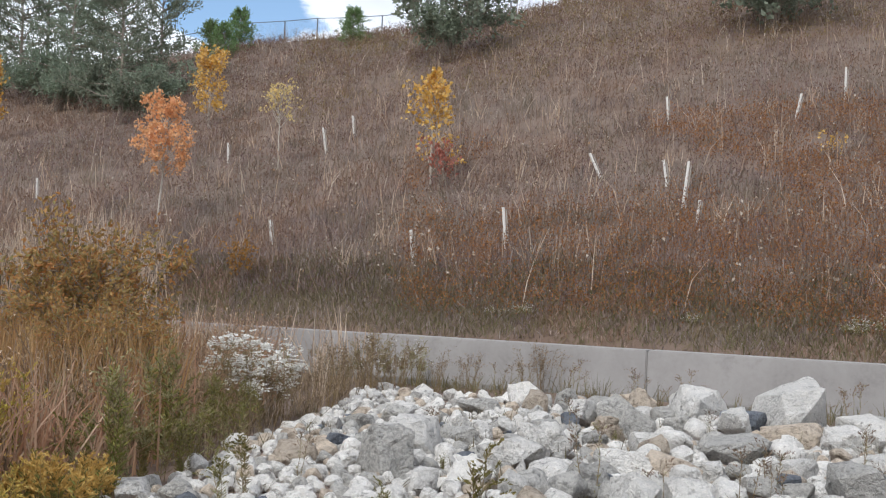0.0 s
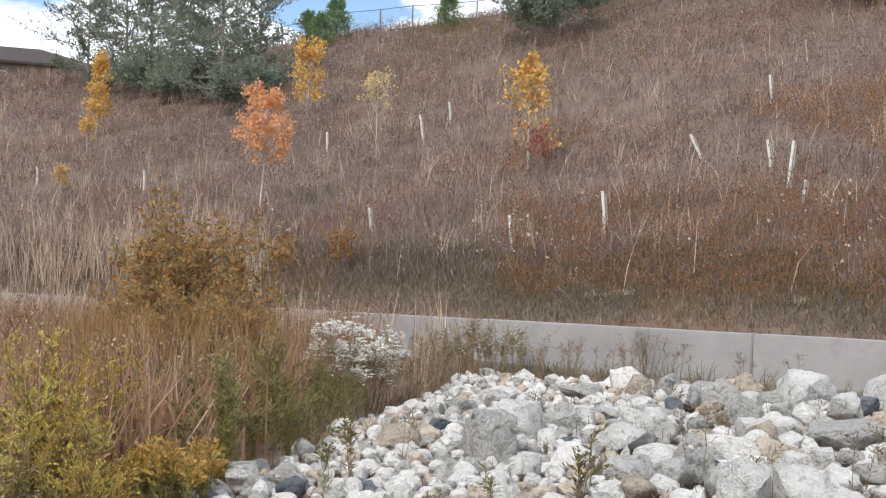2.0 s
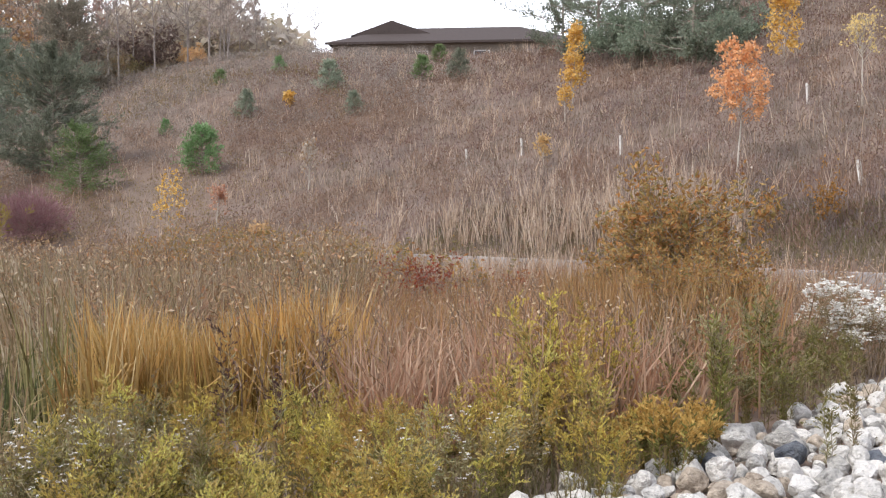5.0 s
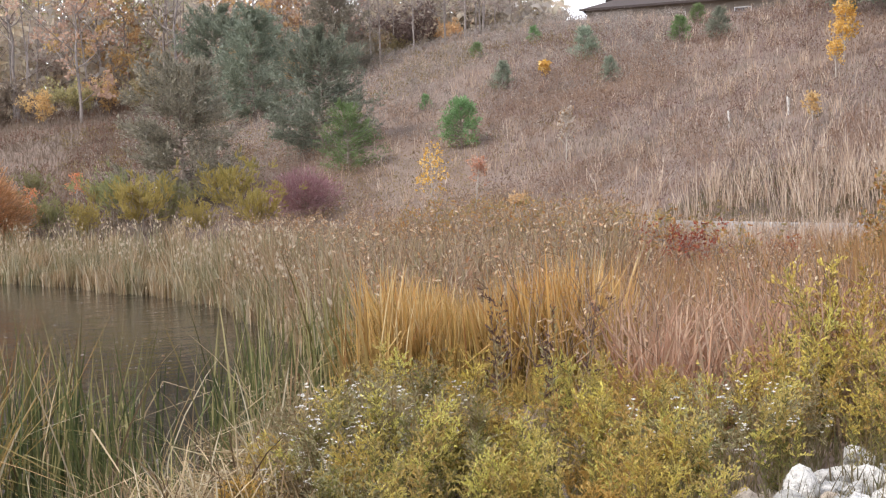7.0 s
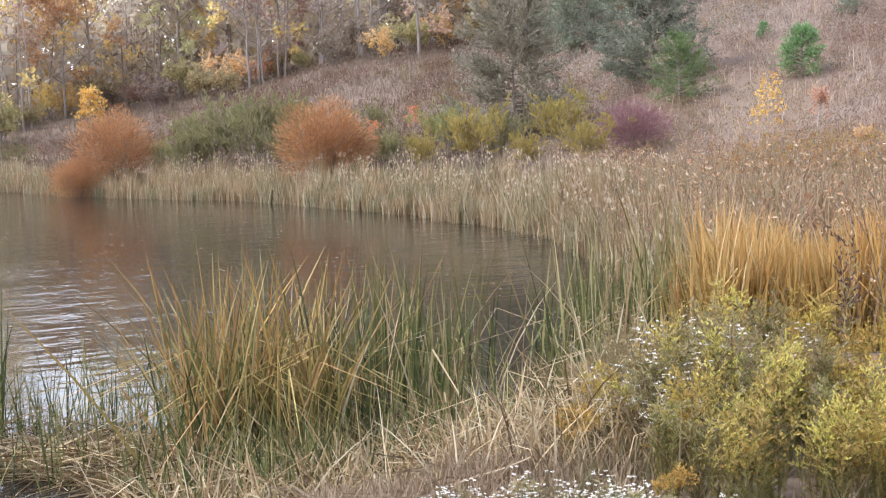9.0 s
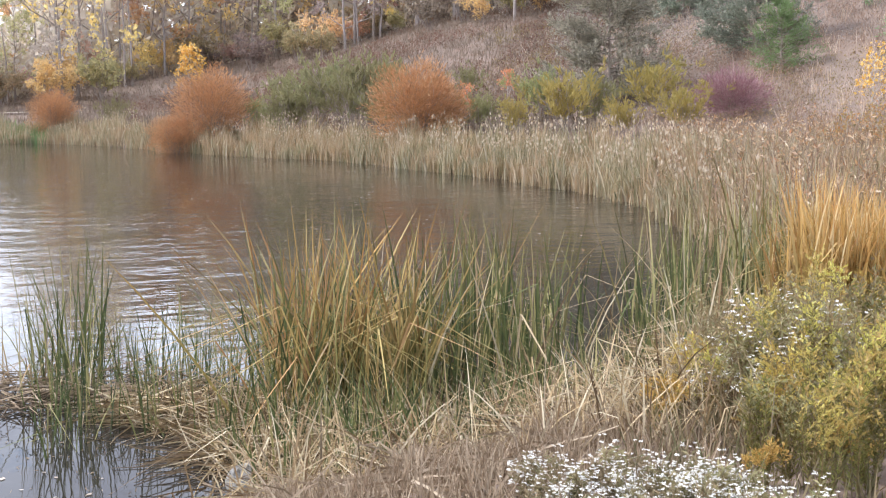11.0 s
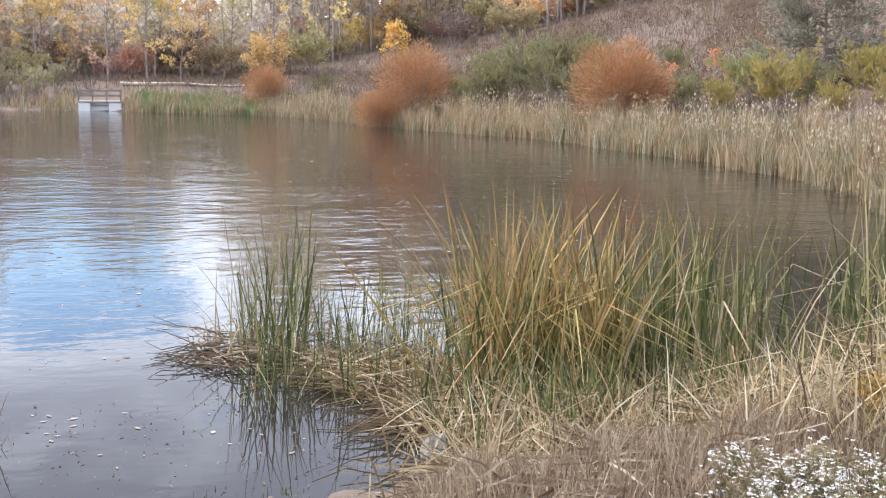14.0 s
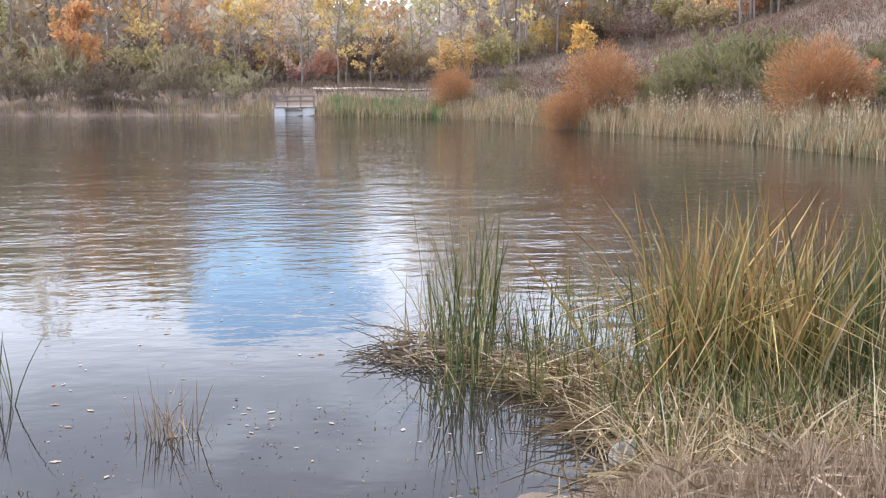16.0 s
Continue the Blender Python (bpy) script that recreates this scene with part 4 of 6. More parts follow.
def tufted(rng, x, y, per, wide):
    x = np.repeat(x, per) + rng.normal(0, wide, len(x) * per)
    y = np.repeat(y, per) + rng.normal(0, wide, len(y) * per)
    return x, y


def wall_off(x, y):
    return x * WN[0] + y * WN[1] - WALL_AWAY


rng = np.random.default_rng(21)
# the hillside
az, r, x, y = sown(rng, 60000, -27, 68, 17, 100)
off = wall_off(x, y)
keep = ((off > 1.9) | (az > 31)) & (r > np.interp(az, *HILL_FOOT) + np.where(az > 30, -3, 0.0)) & (pond_depth_way(az, r) < -4)
x, y = tufted(rng, x[keep], y[keep], 5, 0.12)
b = rooted(x, y)
clump = np.array([noise.noise(Vector((px * 0.5, py * 0.5, 0))) + 0.6 * noise.noise(Vector((px * 1.7, py * 1.7, 5))) for px, py in zip(x[::5], y[::5])])
h = np.repeat(np.clip(0.30 + 0.34 * clump, 0.1, 0.75), 5) * rng.uniform(0.5, 1.4, len(x))
h *= 0.45 + 0.55 * ease((wall_off(x, y) - 1) / 4)
stuff("hill_grass", *blades(rng, b, h, 0.026 * rng.uniform(0.5, 1.5, len(x)), 0.5, 0.4, 1), HILL_GRASS, "dry brown and reddish tall grass covering the hillside", "grass")


def patchy(x, y, size, z):
    return np.array([noise.noise(Vector((a / size, c / size, z))) for a, c in zip(x, y)])


def forbs(name, n, a0, a1, r0, r1, mat, label, seed, tall=(0.35, 0.9), per=9, leaf=0.05, gate=-0.05, size=6.0, wide=0.14):
    """Withered leafy herbs in loose drifts: each one a column of small curled leaves."""
    g = np.random.default_rng(seed)
    az, r, x, y = sown(g, n, a0, a1, r0, r1)
    keep = ((wall_off(x, y) > 1.2) | (az > 31)) & (r > np.interp(az, *HILL_FOOT) - np.where(az > 31, 3, 0.5)) & (pond_depth_way(az, r) < -4.5)
    keep &= patchy(x, y, size, seed) + 0.5 * patchy(x, y, size * 0.22, seed + 7) > gate
    r, x, y = r[keep], x[keep], y[keep]
    h = np.repeat(g.uniform(*tall, len(x)), per)
    b = np.repeat(rooted(x, y), per, 0)
    t = g.uniform(0.1, 1.0, len(b)) ** 0.7
    b[:, :2] += g.normal(0, 1, (len(b), 2)) * (wide * (0.4 + t))[:, None]
    b[:, 2] += t * h
    stuff(name, *flakes(g, b, 1.1 * leaf * np.repeat(np.interp(r, [20, 45, 90], [0.8, 1.35, 2.3]), per), np.array([0, 0, 0.8]), 0.45), mat, label, "dry herbs")


forbs("brown_forbs", 16000, -27, 40, 18, 80, BROWN_FORB, "dark brown withered leafy herbs all over the hillside", 101, gate=-0.25, per=10)
forbs("mauve_forbs", 13000, -27, 40, 19, 80, MAUVE_FORB, "dull mauve-brown withered herbs on the hillside", 102, gate=-0.05, per=10)
forbs("rust_forbs", 11000, -27, 2, 18, 36, RUST_GRASS, "rust-orange withered herbs low on the hillside", 103, gate=-0.12, size=9)
forbs("olive_forbs", 4600, -24, 8, 44, 76, OLIVE_GRASS, "olive-green herbs high on the hillside", 104, gate=0.0, size=9)
forbs("pale_forbs", 2600, -27, 60, 20, 85, SEED, "pale frothy seeding herbs in drifts on the slope", 105, per=7, leaf=0.042, gate=0.12, tall=(0.6, 1.0))
forbs("grey_forbs", 9500, 30, 58, 60, 98, GREY_FORB, "silver-grey withered herbs below the hill brow", 106, gate=-0.35, size=12)
forbs("russet_forbs", 14000, 28, 58, 40, 68, SOFT_RUSSET, "russet withered herbs across the middle slope", 107, gate=0.0, size=11)
forbs("olive_slope_forbs", 8500, 34, 70, 44, 90, OLIVE_GRASS, "olive withered herbs on the slope above the pond", 108, gate=0.05, size=8)
forbs("brown_slope_forbs", 9000, 52, 80, 54, 108, BROWN_FORB, "dark brown withered herbs on the far slope", 109, gate=-0.1, size=10, leaf=0.06)
# withered flower stalks with pale heads among it
az, r, x, y = sown(rng, 5200, -26, 60, 18.5, 85)
keep = ((wall_off(x, y) > 1.6) | (az > 31)) & (r > np.interp(az, *HILL_FOOT)) & (patchy(x, y, 4.5, 9) > -0.12)
x, y = x[keep], y[keep]
b = rooted(x, y)
hh = rng.uniform(0.55, 1.15, len(x))
st = limbs(rng, b, np.stack([rng.normal(0, 0.15, len(x)), rng.normal(0, 0.15, len(x)), np.ones(len(x))], 1), hh, 3, 0, 0.03)
arm = sprout(rng, st, 3, 0.5, 0.6, 0.35, 2, 0.1)
stuff("withered_stalks", *joined([tubes(st, taper(len(st), 3, 0.009, 0.005), 3), tubes(arm, taper(len(arm), 2, 0.006, 0.004), 3)]), FORB, "dark withered flower stalks on the hillside", "dry stalks")
ends = np.concatenate([st[:, -1], arm[rng.random(len(arm)) < 0.55][:, -1]])
stuff("seed_heads", *leaves(rng, ends + rng.normal(0, 0.015, ends.shape), np.full(len(ends), 0.07), np.array([0, 0, 0.6]), 0.7), SEED, "pale dry seed heads dotted over the hillside", "seed heads")
# pale dead stems standing in the herbs
az, r, x, y = sown(rng, 2600, -26, 60, 18.5, 85)
keep = ((wall_off(x, y) > 1.6) | (az > 31)) & (r > np.interp(az, *HILL_FOOT)) & (pond_depth_way(az, r) < -5)
x, y = x[keep], y[keep]
stuff("dead_stems", *blades(rng, rooted(x, y), rng.uniform(0.5, 1.3, len(x)), 0.014 + 0.0003 * np.hypot(x, y), 0.22, 0.2, 2), PALE_GRASS, "pale dead stems standing among the herbs", "dry stalks")
# pale bunches on the slope
az, r, x, y = sown(rng, 1100, -24, 58, 22, 92)
keep = (rng.random(len(az)) < np.interp(az, [15, 28], [0.3, 1.0])) & (r > np.interp(az, *HILL_FOOT) + 2) & (pond_depth_way(az, r) < -6)
x, y = tufted(rng, x[keep], y[keep], 12, 0.13)
stuff("bunch_grass", *blades(rng, rooted(x, y), rng.uniform(0.5, 1.1, len(x)), 0.024, 0.2, 0.25, 2), PALE_GRASS, "pale bunches of grass on the slope", "grass")

# slopes across the pond
az, r, x, y = sown(rng, 20000, 56, 112, 50, 125)
keep = pond_depth_way(az, r) < -4.5
x, y = tufted(rng, x[keep], y[keep], 4, 0.15)
stuff("far_slope_grass", *blades(rng, rooted(x, y), 0.6 * rng.uniform(0.4, 1.3, len(x)), 0.06, 0.5, 0.4, 1), FAR_GRASS, "dry brown grass on the far slope above the pond", "grass")

# denser growth on the foot of the slope
az, r, x, y = sown(rng, 11000, -27, 32, 16, 38)
off = wall_off(x, y)
keep = (off > 2.2) & (off < 9)
x, y = tufted(rng, x[keep], y[keep], 4, 0.09)
h = (0.12 + 0.3 * ease((wall_off(x, y) - 0.5) / 4)) * rng.uniform(0.5, 1.4, len(x))
stuff("slope_foot_grass", *blades(rng, rooted(x, y), h, 0.02 * rng.uniform(0.6, 1.4, len(x)), 0.3, 0.3, 1), HILL_GRASS, "dense dry grass at the foot of the slope", "grass")

# the short verge on top of the wall
for nm, n, mt, tall, lab in (("verge_grass", 32000, LOW_GREEN, 0.24, "short green and brown verge grass along the wall top"), ("verge_straw", 30000, HILL_GRASS, 0.24, "short matted dry straw on the verge above the wall")):
    u, off = rng.uniform(-1, 30, n), rng.uniform(0.3, 4.2, n)
    x, y = WN[0] * (WALL_AWAY + off) + WE[0] * u, WN[1] * (WALL_AWAY + off) + WE[1] * u
    stuff(nm, *blades(rng, rooted(x, y), rng.uniform(0.06, tall, n) * (0.7 + 0.25 * off), 0.022, 0.7, 0.5, 1), mt, lab, "grass")

# pale tall grass in front of the wall and on the hill foot
az, r, x, y = sown(rng, 3000, 3, 46, 15, 36)
off = wall_off(x, y)
keep = (((off < -0.6) & (off > -4)) | ((off > 0.6) & (off < 5) & (az > 14))) & (az > np.interp(r, [15, 19], [6, 2])) & (rng.random(len(x)) < np.where(off < 0, np.interp(az, [20, 28, 33], [0.16, 1, 1]), 0.6))
x, y = tufted(rng, x[keep], y[keep], 9, 0.10)
stuff("pale_grass", *blades(rng, rooted(x, y), rng.uniform(0.7, 1.6, len(x)), 0.017, 0.14, 0.2, 3), PALE_GRASS, "pale straw-coloured tall grass in upright tufts", "grass")

# reddish meadow between the stones and the marsh
az, r, x, y = sown(rng, 10500, 9, 52, 8.2, 42)
keep = (wall_off(x, y) < -0.3) & (pond_depth_way(az, r) < -0.8) & (az > np.interp(r, [8, 11, 15, 19], [19, 13.5, 8, 5])) & (r < np.interp(az, *HILL_FOOT) + 3) & ((az < 34) | (r > 12))
x, y = tufted(rng, x[keep], y[keep], 6, 0.12)
stuff("meadow_grass", *blades(rng, rooted(x, y), rng.uniform(0.35, 1.2, len(x)), 0.018, 0.22, 0.28, 3, snapped=0.06), MEADOW, "tangled russet and tan meadow grass beside the marsh", "grass")

# orange sedge at the head of the pond
for nm, n, a0, a1, r0, r1, h0, h1, mt, gate, lab in (
        ("orange_reeds", 950, 33.5, 46, 9.6, 13.6, 0.7, 1.3, ORANGE_REED, (0.6, 1, 1, 0.7), "dense stand of upright orange-yellow sedge"),
        ("gold_reeds", 420, 36.0, 47.5, 9.6, 13.0, 0.55, 1.05, YELLOW_REED, (0.4, 0.9, 0.9, 0.7), "yellowing sedge thinning towards the pond"),
        ("olive_reeds", 170, 43.5, 49.5, 10.6, 14.0, 0.7, 1.25, GREEN_REED, (0.6, 1, 1, 0.6), "olive-green sedge beside the orange stand"),
        ("amber_reeds", 46, 36.0, 38.8, 10.2, 11.8, 0.75, 1.2, AMBER_REED, (1, 1, 1, 1), "bright amber clump standing tallest in the sedge")):
    az, r, x, y = sown(rng, n, a0, a1, r0, r1)
    keep = (rng.random(n) < np.interp(az, np.linspace(a0, a1, 4), gate)) & (pond_depth_way(az, r) < 0.6)
    x, y = tufted(rng, x[keep], y[keep], 7, 0.08)
    stuff(nm, *blades(rng, rooted(x, y), rng.uniform(h0, h1, len(x)) * (1 + 0.14 * np.sin(x * 3.1 + y * 1.7)), 0.02 * rng.uniform(0.7, 1.3, len(x)), 0.12, 0.14, 3, snapped=0.14), mt, lab, "reeds")
# tan and brown reeds and shrubby growth behind it
az, r, x, y = sown(rng, 2500, 33, 53, 16, 42)
keep = (pond_depth_way(az, r) < 0.4) & (rng.random(len(x)) < 0.8) & (wall_off(x, y) < -0.5)
x, y = x[keep], y[keep]
b = rooted(x, y)
st = limbs(rng, b, np.stack([rng.normal(0, 0.2, len(x)), rng.normal(0, 0.2, len(x)), np.ones(len(x))], 1), rng.uniform(0.7, 1.6, len(x)), 4, 0, 0.04)
arm = sprout(rng, st, 3, 0.35, 0.6, 0.35, 2, 0.1)
stuff("marsh_stalks", *joined([tubes(st[:, [0, 2, 3]], taper(len(st), 3, 0.009, 0.004), 3), tubes(arm, taper(len(arm), 2, 0.005, 0.003), 3)]), FORB, "tangled dark stalks at the marsh edge", "dry stalks")
at, ax = along(rng, arm, 3, 0.3)
stuff("marsh_leaves", *leaves(rng, at, np.full(len(at), 0.10), ax * 0.6, 0.35), MARSH_LEAF, "withered tan and brown leaves at the marsh edge", "leaves")
x, y = tufted(rng, x, y, 7, 0.16)
stuff("marsh_reeds", *blades(rng, rooted(x, y), rng.uniform(0.7, 1.5, len(x)), 0.026, 0.14, 0.18, 3, snapped=0.15), FAR_REED, "tan and brown cattails at the head of the pond", "reeds")
# upright russet stalks round the tall bush and through the meadow
for nm, n, a0, a1, r0, r1, h0, h1, lab in (("russet_stalks", 760, 13.5, 23, 11.0, 16.5, 0.8, 1.45, "upright russet-brown stalks crowding round the tall bush"),
                                          ("meadow_russet", 1100, 22, 38, 11.5, 22, 0.6, 1.2, "russet-brown stalks through the meadow")):
    az, r, x, y = sown(rng, n, a0, a1, r0, r1)
    keep = (wall_off(x, y) < -0.6) & (patchy(x, y, 2.2, 44) > -0.2) & (az > np.interp(r, [11, 15, 19], [13.5, 10, 6]))
    x, y = tufted(rng, x[keep], y[keep], 6, 0.1)
    stuff(nm, *blades(rng, rooted(x, y), rng.uniform(h0, h1, len(x)), 0.014, 0.12, 0.14, 3, snapped=0.1), RUSSET_STALK, lab, "dry stalks")
# stalks in the meadow
az, r, x, y = sown(rng, 1900, 8, 40, 8.5, 30)
keep = (wall_off(x, y) < -0.5) & (az > np.interp(r, [8, 11, 15, 19], [20, 14, 8.5, 5.5])) & (pond_depth_way(az, r) < -2)
b = rooted(x[keep], y[keep])
n = len(b)
st = limbs(rng, b, np.stack([rng.normal(0, 0.2, n), rng.normal(0, 0.2, n), np.ones(n)], 1), rng.uniform(0.5, 1.25, n), 3, 0, 0.04)
arm = sprout(rng, st, 4, 0.4, 0.6, 0.35, 2, 0.1)
stuff("meadow_stalks", *joined([tubes(st, taper(n, 3, 0.006, 0.003), 3), tubes(arm, taper(len(arm), 2, 0.004, 0.002), 3)]), FORB, "dark withered stalks in the meadow", "dry stalks")
at, ax = along(rng, arm, 4, 0.3)
stuff("meadow_seed_heads", *leaves(rng, at, np.full(len(at), 0.04), ax * 0.6, 0.45), MARSH_LEAF, "withered heads and leaves in the meadow", "seed heads")

# cattails along the far shore
az = rng.uniform(47.5, 110, 7000)
az = az[rng.random(len(az)) < np.interp(az, [47.5, 51, 84, 85, 92, 94, 110], [0.15, 1, 1, 0.6, 0.6, 0.12, 0.07])]
rf = np.interp(az, *SHORE_OUT)
r = rf + rng.uniform(-2.2, 5.0, len(az)) * np.where(az > 84, 0.6, 1.0)
x, y = spot(az, r)
way = pond_depth_way(az, r)
keep = (np.abs(az - 91) > 1.15) & (way < 1.3) & (r > np.interp(az, *SHORE_IN) + 3)
az, x, y = az[keep], x[keep], y[keep]
b = rooted(x, y)
b[:, 2] = np.maximum(b[:, 2], -0.1)
fx, fy = tufted(rng, x, y, 6, 0.15)
fb = rooted(fx, fy)
fb[:, 2] = np.maximum(fb[:, 2], -0.1)
tallness = np.repeat(0.82 + 0.3 * np.sin(az * 4.3) * np.sin(az * 1.7 + 1) + 0.25 * patchy(x, y, 1.1, 60), 6)
stuff("far_cattails", *blades(rng, fb, rng.uniform(0.6, 1.65, len(fx)) * tallness, 0.05, 0.12, 0.16, 2, snapped=0.1), FAR_REED, "tan and green cattails lining the far shore", "reeds")
pick = (rng.random(len(b)) < np.interp(az, [48, 52, 62, 78, 84, 85], [0.3, 0.7, 0.7, 0.5, 0.3, 0])) & (np.sin(az * 2.3) + np.sin(az * 5.1 + 1) > -0.7)
hd = b[pick] + np.stack([np.zeros(pick.sum())] * 2 + [rng.uniform(1.1, 1.55, pick.sum())], 1)
stuff("cattail_fluff", *leaves(rng, np.repeat(hd, 2, 0), 0.12, np.array([0, 0, 3.0]), 0.4), FLUFF, "whitish fluffy seed heads over the far cattails", "seed heads")
az = rng.uniform(83.2, 89.2, 900)
x, y = tufted(rng, *spot(az, np.interp(az, *SHORE_OUT) + rng.uniform(-0.6, 3.2, 900)), 5, 0.2)
stuff("far_green_reeds", *blades(rng, rooted(x, y), rng.uniform(0.35, 1.0, len(x)), 0.05, 0.12, 0.16, 2), FRESH_REED, "fresh green reeds beside the far deck", "reeds")

# near cattails, thinning to the left
def reed_bed(name, n, az0, az1, r0, r1, h0, h1, mat, label, per=7, wide=0.09, lean=0.10, bend=0.16, w=0.017, snapped=0.12, chance=None, seed=1, joints=5):
    g = np.random.default_rng(seed)
    az, r, x, y = sown(g, n, az0, az1, r0, r1, 2)
    if chance is not None:
        k = g.random(n) < chance(az, r)
        x, y = x[k], y[k]
    x, y = tufted(g, x, y, per, wide)
    b = rooted(x, y)
    b[:, 2] = np.maximum(b[:, 2], -0.25)
    stuff(name, *blades(g, b, g.uniform(h0, h1, len(x)), w * g.uniform(0.7, 1.2, len(x)), lean, bend, joints, snapped=snapped), mat, label, "reeds")


def off_tip(a, r):
    """Leaves the outer tip of the bank clear of litter."""
    return 1.0 - (a > 72.6) * (r < 8.7) * 0.9


def mat_edge(a, r):
    return (r > np.interp(a, [68, 73, 80.5], [8.7, 9.1, 10.3])) * 1.0


def bed(a, r):
    return np.clip(1.25 - np.abs(r - np.interp(a, [47, 58, 69], [12.6, 11.6, 10.6])) / 2.2, 0, 1) * np.interp(a, [53.6, 54.6, 57.2, 58.2], [1, 0.25, 0.25, 1])


reed_bed("green_cattails", 215, 47.5, 69.5, 9.4, 14.5, 1.2, 2.15, GREEN_REED, "tall green cattail blades standing in the pond", per=6, w=0.022, lean=0.095, bend=0.1, snapped=0.3, seed=2, chance=bed)
reed_bed("tan_cattails", 95, 47.5, 70, 9.4, 14.0, 1.1, 2.1, DRY_REED, "dry tan cattail blades among green ones", per=4, w=0.019, lean=0.17, bend=0.2, snapped=0.4, seed=12, chance=bed)
reed_bed("yellow_cattail_clump", 46, 64.5, 72.3, 9.3, 10.8, 1.2, 2.3, YELLOW_REED, "leaning clump of yellow-brown cattail blades", lean=0.28, bend=0.2, per=7, w=0.022, snapped=0.38, seed=3)
reed_bed("russet_blades", 18, 67.5, 72.6, 9.5, 10.7, 1.3, 2.1, RUSSET_STALK, "russet-brown blades fanning out of the yellow clump", lean=0.3, bend=0.14, per=6, w=0.018, snapped=0.25, seed=14)
reed_bed("clump_heart", 20, 67.5, 72.5, 9.4, 10.6, 1.1, 2.1, GREEN_REED, "green blades in the yellowing clump", lean=0.16, bend=0.2, per=6, w=0.022, seed=13)
reed_bed("sparse_reeds", 120, 72.5, 84, 9.4, 12.2, 0.4, 1.25, GREEN_REED, "sparse thin green reeds in shallow water", per=4, w=0.014, seed=4)
reed_bed("islet_reeds", 11, 81.0, 83.6, 11.4, 12.2, 1.2, 1.95, GREEN_REED, "clump of green reeds on a small mat in the pond", per=7, w=0.017, lean=0.10, seed=5)
reed_bed("islet_dry_reeds", 12, 81.2, 85.2, 11.2, 12.2, 0.5, 1.2, DRY_REED, "dry broken reeds on a small mat", per=4, w=0.015, lean=0.35, bend=0.4, snapped=0.4, seed=15)
reed_bed("shore_reeds", 560, 49, 76, 6.3, 10.2, 0.25, 0.85, DRY_REED, "dry tan broken reeds at the near shore", per=6, w=0.013, lean=0.42, bend=0.5, snapped=0.4, seed=6, chance=off_tip)
reed_bed("shore_green_reeds", 190, 52, 75, 7.2, 9.8, 0.4, 1.0, GREEN_REED, "short green reeds at the near shore", per=5, w=0.018, lean=0.15, seed=16, chance=off_tip)
reed_bed("bank_dry_reeds", 190, 45.5, 60, 5.3, 7.4, 0.2, 0.55, DRY_REED, "short dry broken reeds on the near bank", per=6, w=0.010, lean=0.45, bend=0.5, snapped=0.3, seed=26, joints=4)
reed_bed("mat_reeds", 110, 67.5, 80.5, 8.8, 10.6, 0.25, 0.8, DRY_REED, "broken dry reeds standing in the mat", per=5, w=0.013, lean=0.4, bend=0.4, snapped=0.4, seed=27, chance=mat_edge)
reed_bed("tuft_reeds", 12, 96.4, 98.0, 8.9, 9.4, 0.3, 0.75, OLD_REED, "small tuft of dry reeds in shallow water", per=6, w=0.011, lean=0.25, seed=7)
reed_bed("edge_reeds", 8, 104.5, 107, 10, 11.5, 0.6, 1.3, GREEN_REED, "thin dark reeds at the pond edge", per=3, w=0.013, seed=8)
reed_bed("water_shoots", 150, 80, 107, 6.9, 8.2, 0.03, 0.12, GREEN_REED, "tiny dark shoots poking from the shallow water", per=4, wide=0.04, w=0.012, lean=0.2, seed=9)
reed_bed("bank_fuzz", 2000, 50, 82, 4.2, 6.9, 0.06, 0.23, DRY_FUZZ, "fine dry pinkish-brown grass on the near bank", per=6, wide=0.1, w=0.008, lean=0.3, seed=10, joints=2)
reed_bed("stone_grass", 90, -24, 12, 8.5, 15, 0.08, 0.3, LOW_GREEN, "small tufts of grass growing between the stones", per=14, wide=0.07, w=0.01, lean=0.4, bend=0.5, snapped=0.0, seed=17, joints=3)
reed_bed("stone_edge_grass", 420, 3, 17, 11, 18, 0.2, 0.65, OLD_REED, "dry grey-brown grass at the edge of the stones", per=8, wide=0.1, w=0.011, lean=0.3, bend=0.35, snapped=0.1, seed=19, joints=3,
         chance=lambda a, r: (a > np.interp(r, [8.8, 10.8, 15, 18.5], [14.9, 11.0, 5.4, 2.3])) * (r < 15.8 / np.cos(np.radians(a + 28))) * 1.0)
reed_bed("wall_foot_grass", 420, -26, 8, 14.5, 19, 0.12, 0.4, LOW_GREEN, "dry grass and weeds along the wall's foot", per=9, wide=0.09, w=0.012, lean=0.35, bend=0.4, snapped=0.0, seed=18, joints=3,
         chance=lambda a, r: (np.abs(r * np.cos(np.radians(a + 28)) - 16.0) < 0.55) * 1.0)
reed_bed("bank_weeds", 750, 20, 54, 4.2, 8.6, 0.08, 0.32, LOW_GREEN, "low green and brown weeds on the near bank", per=6, wide=0.08, w=0.009, lean=0.3, seed=11, joints=2)
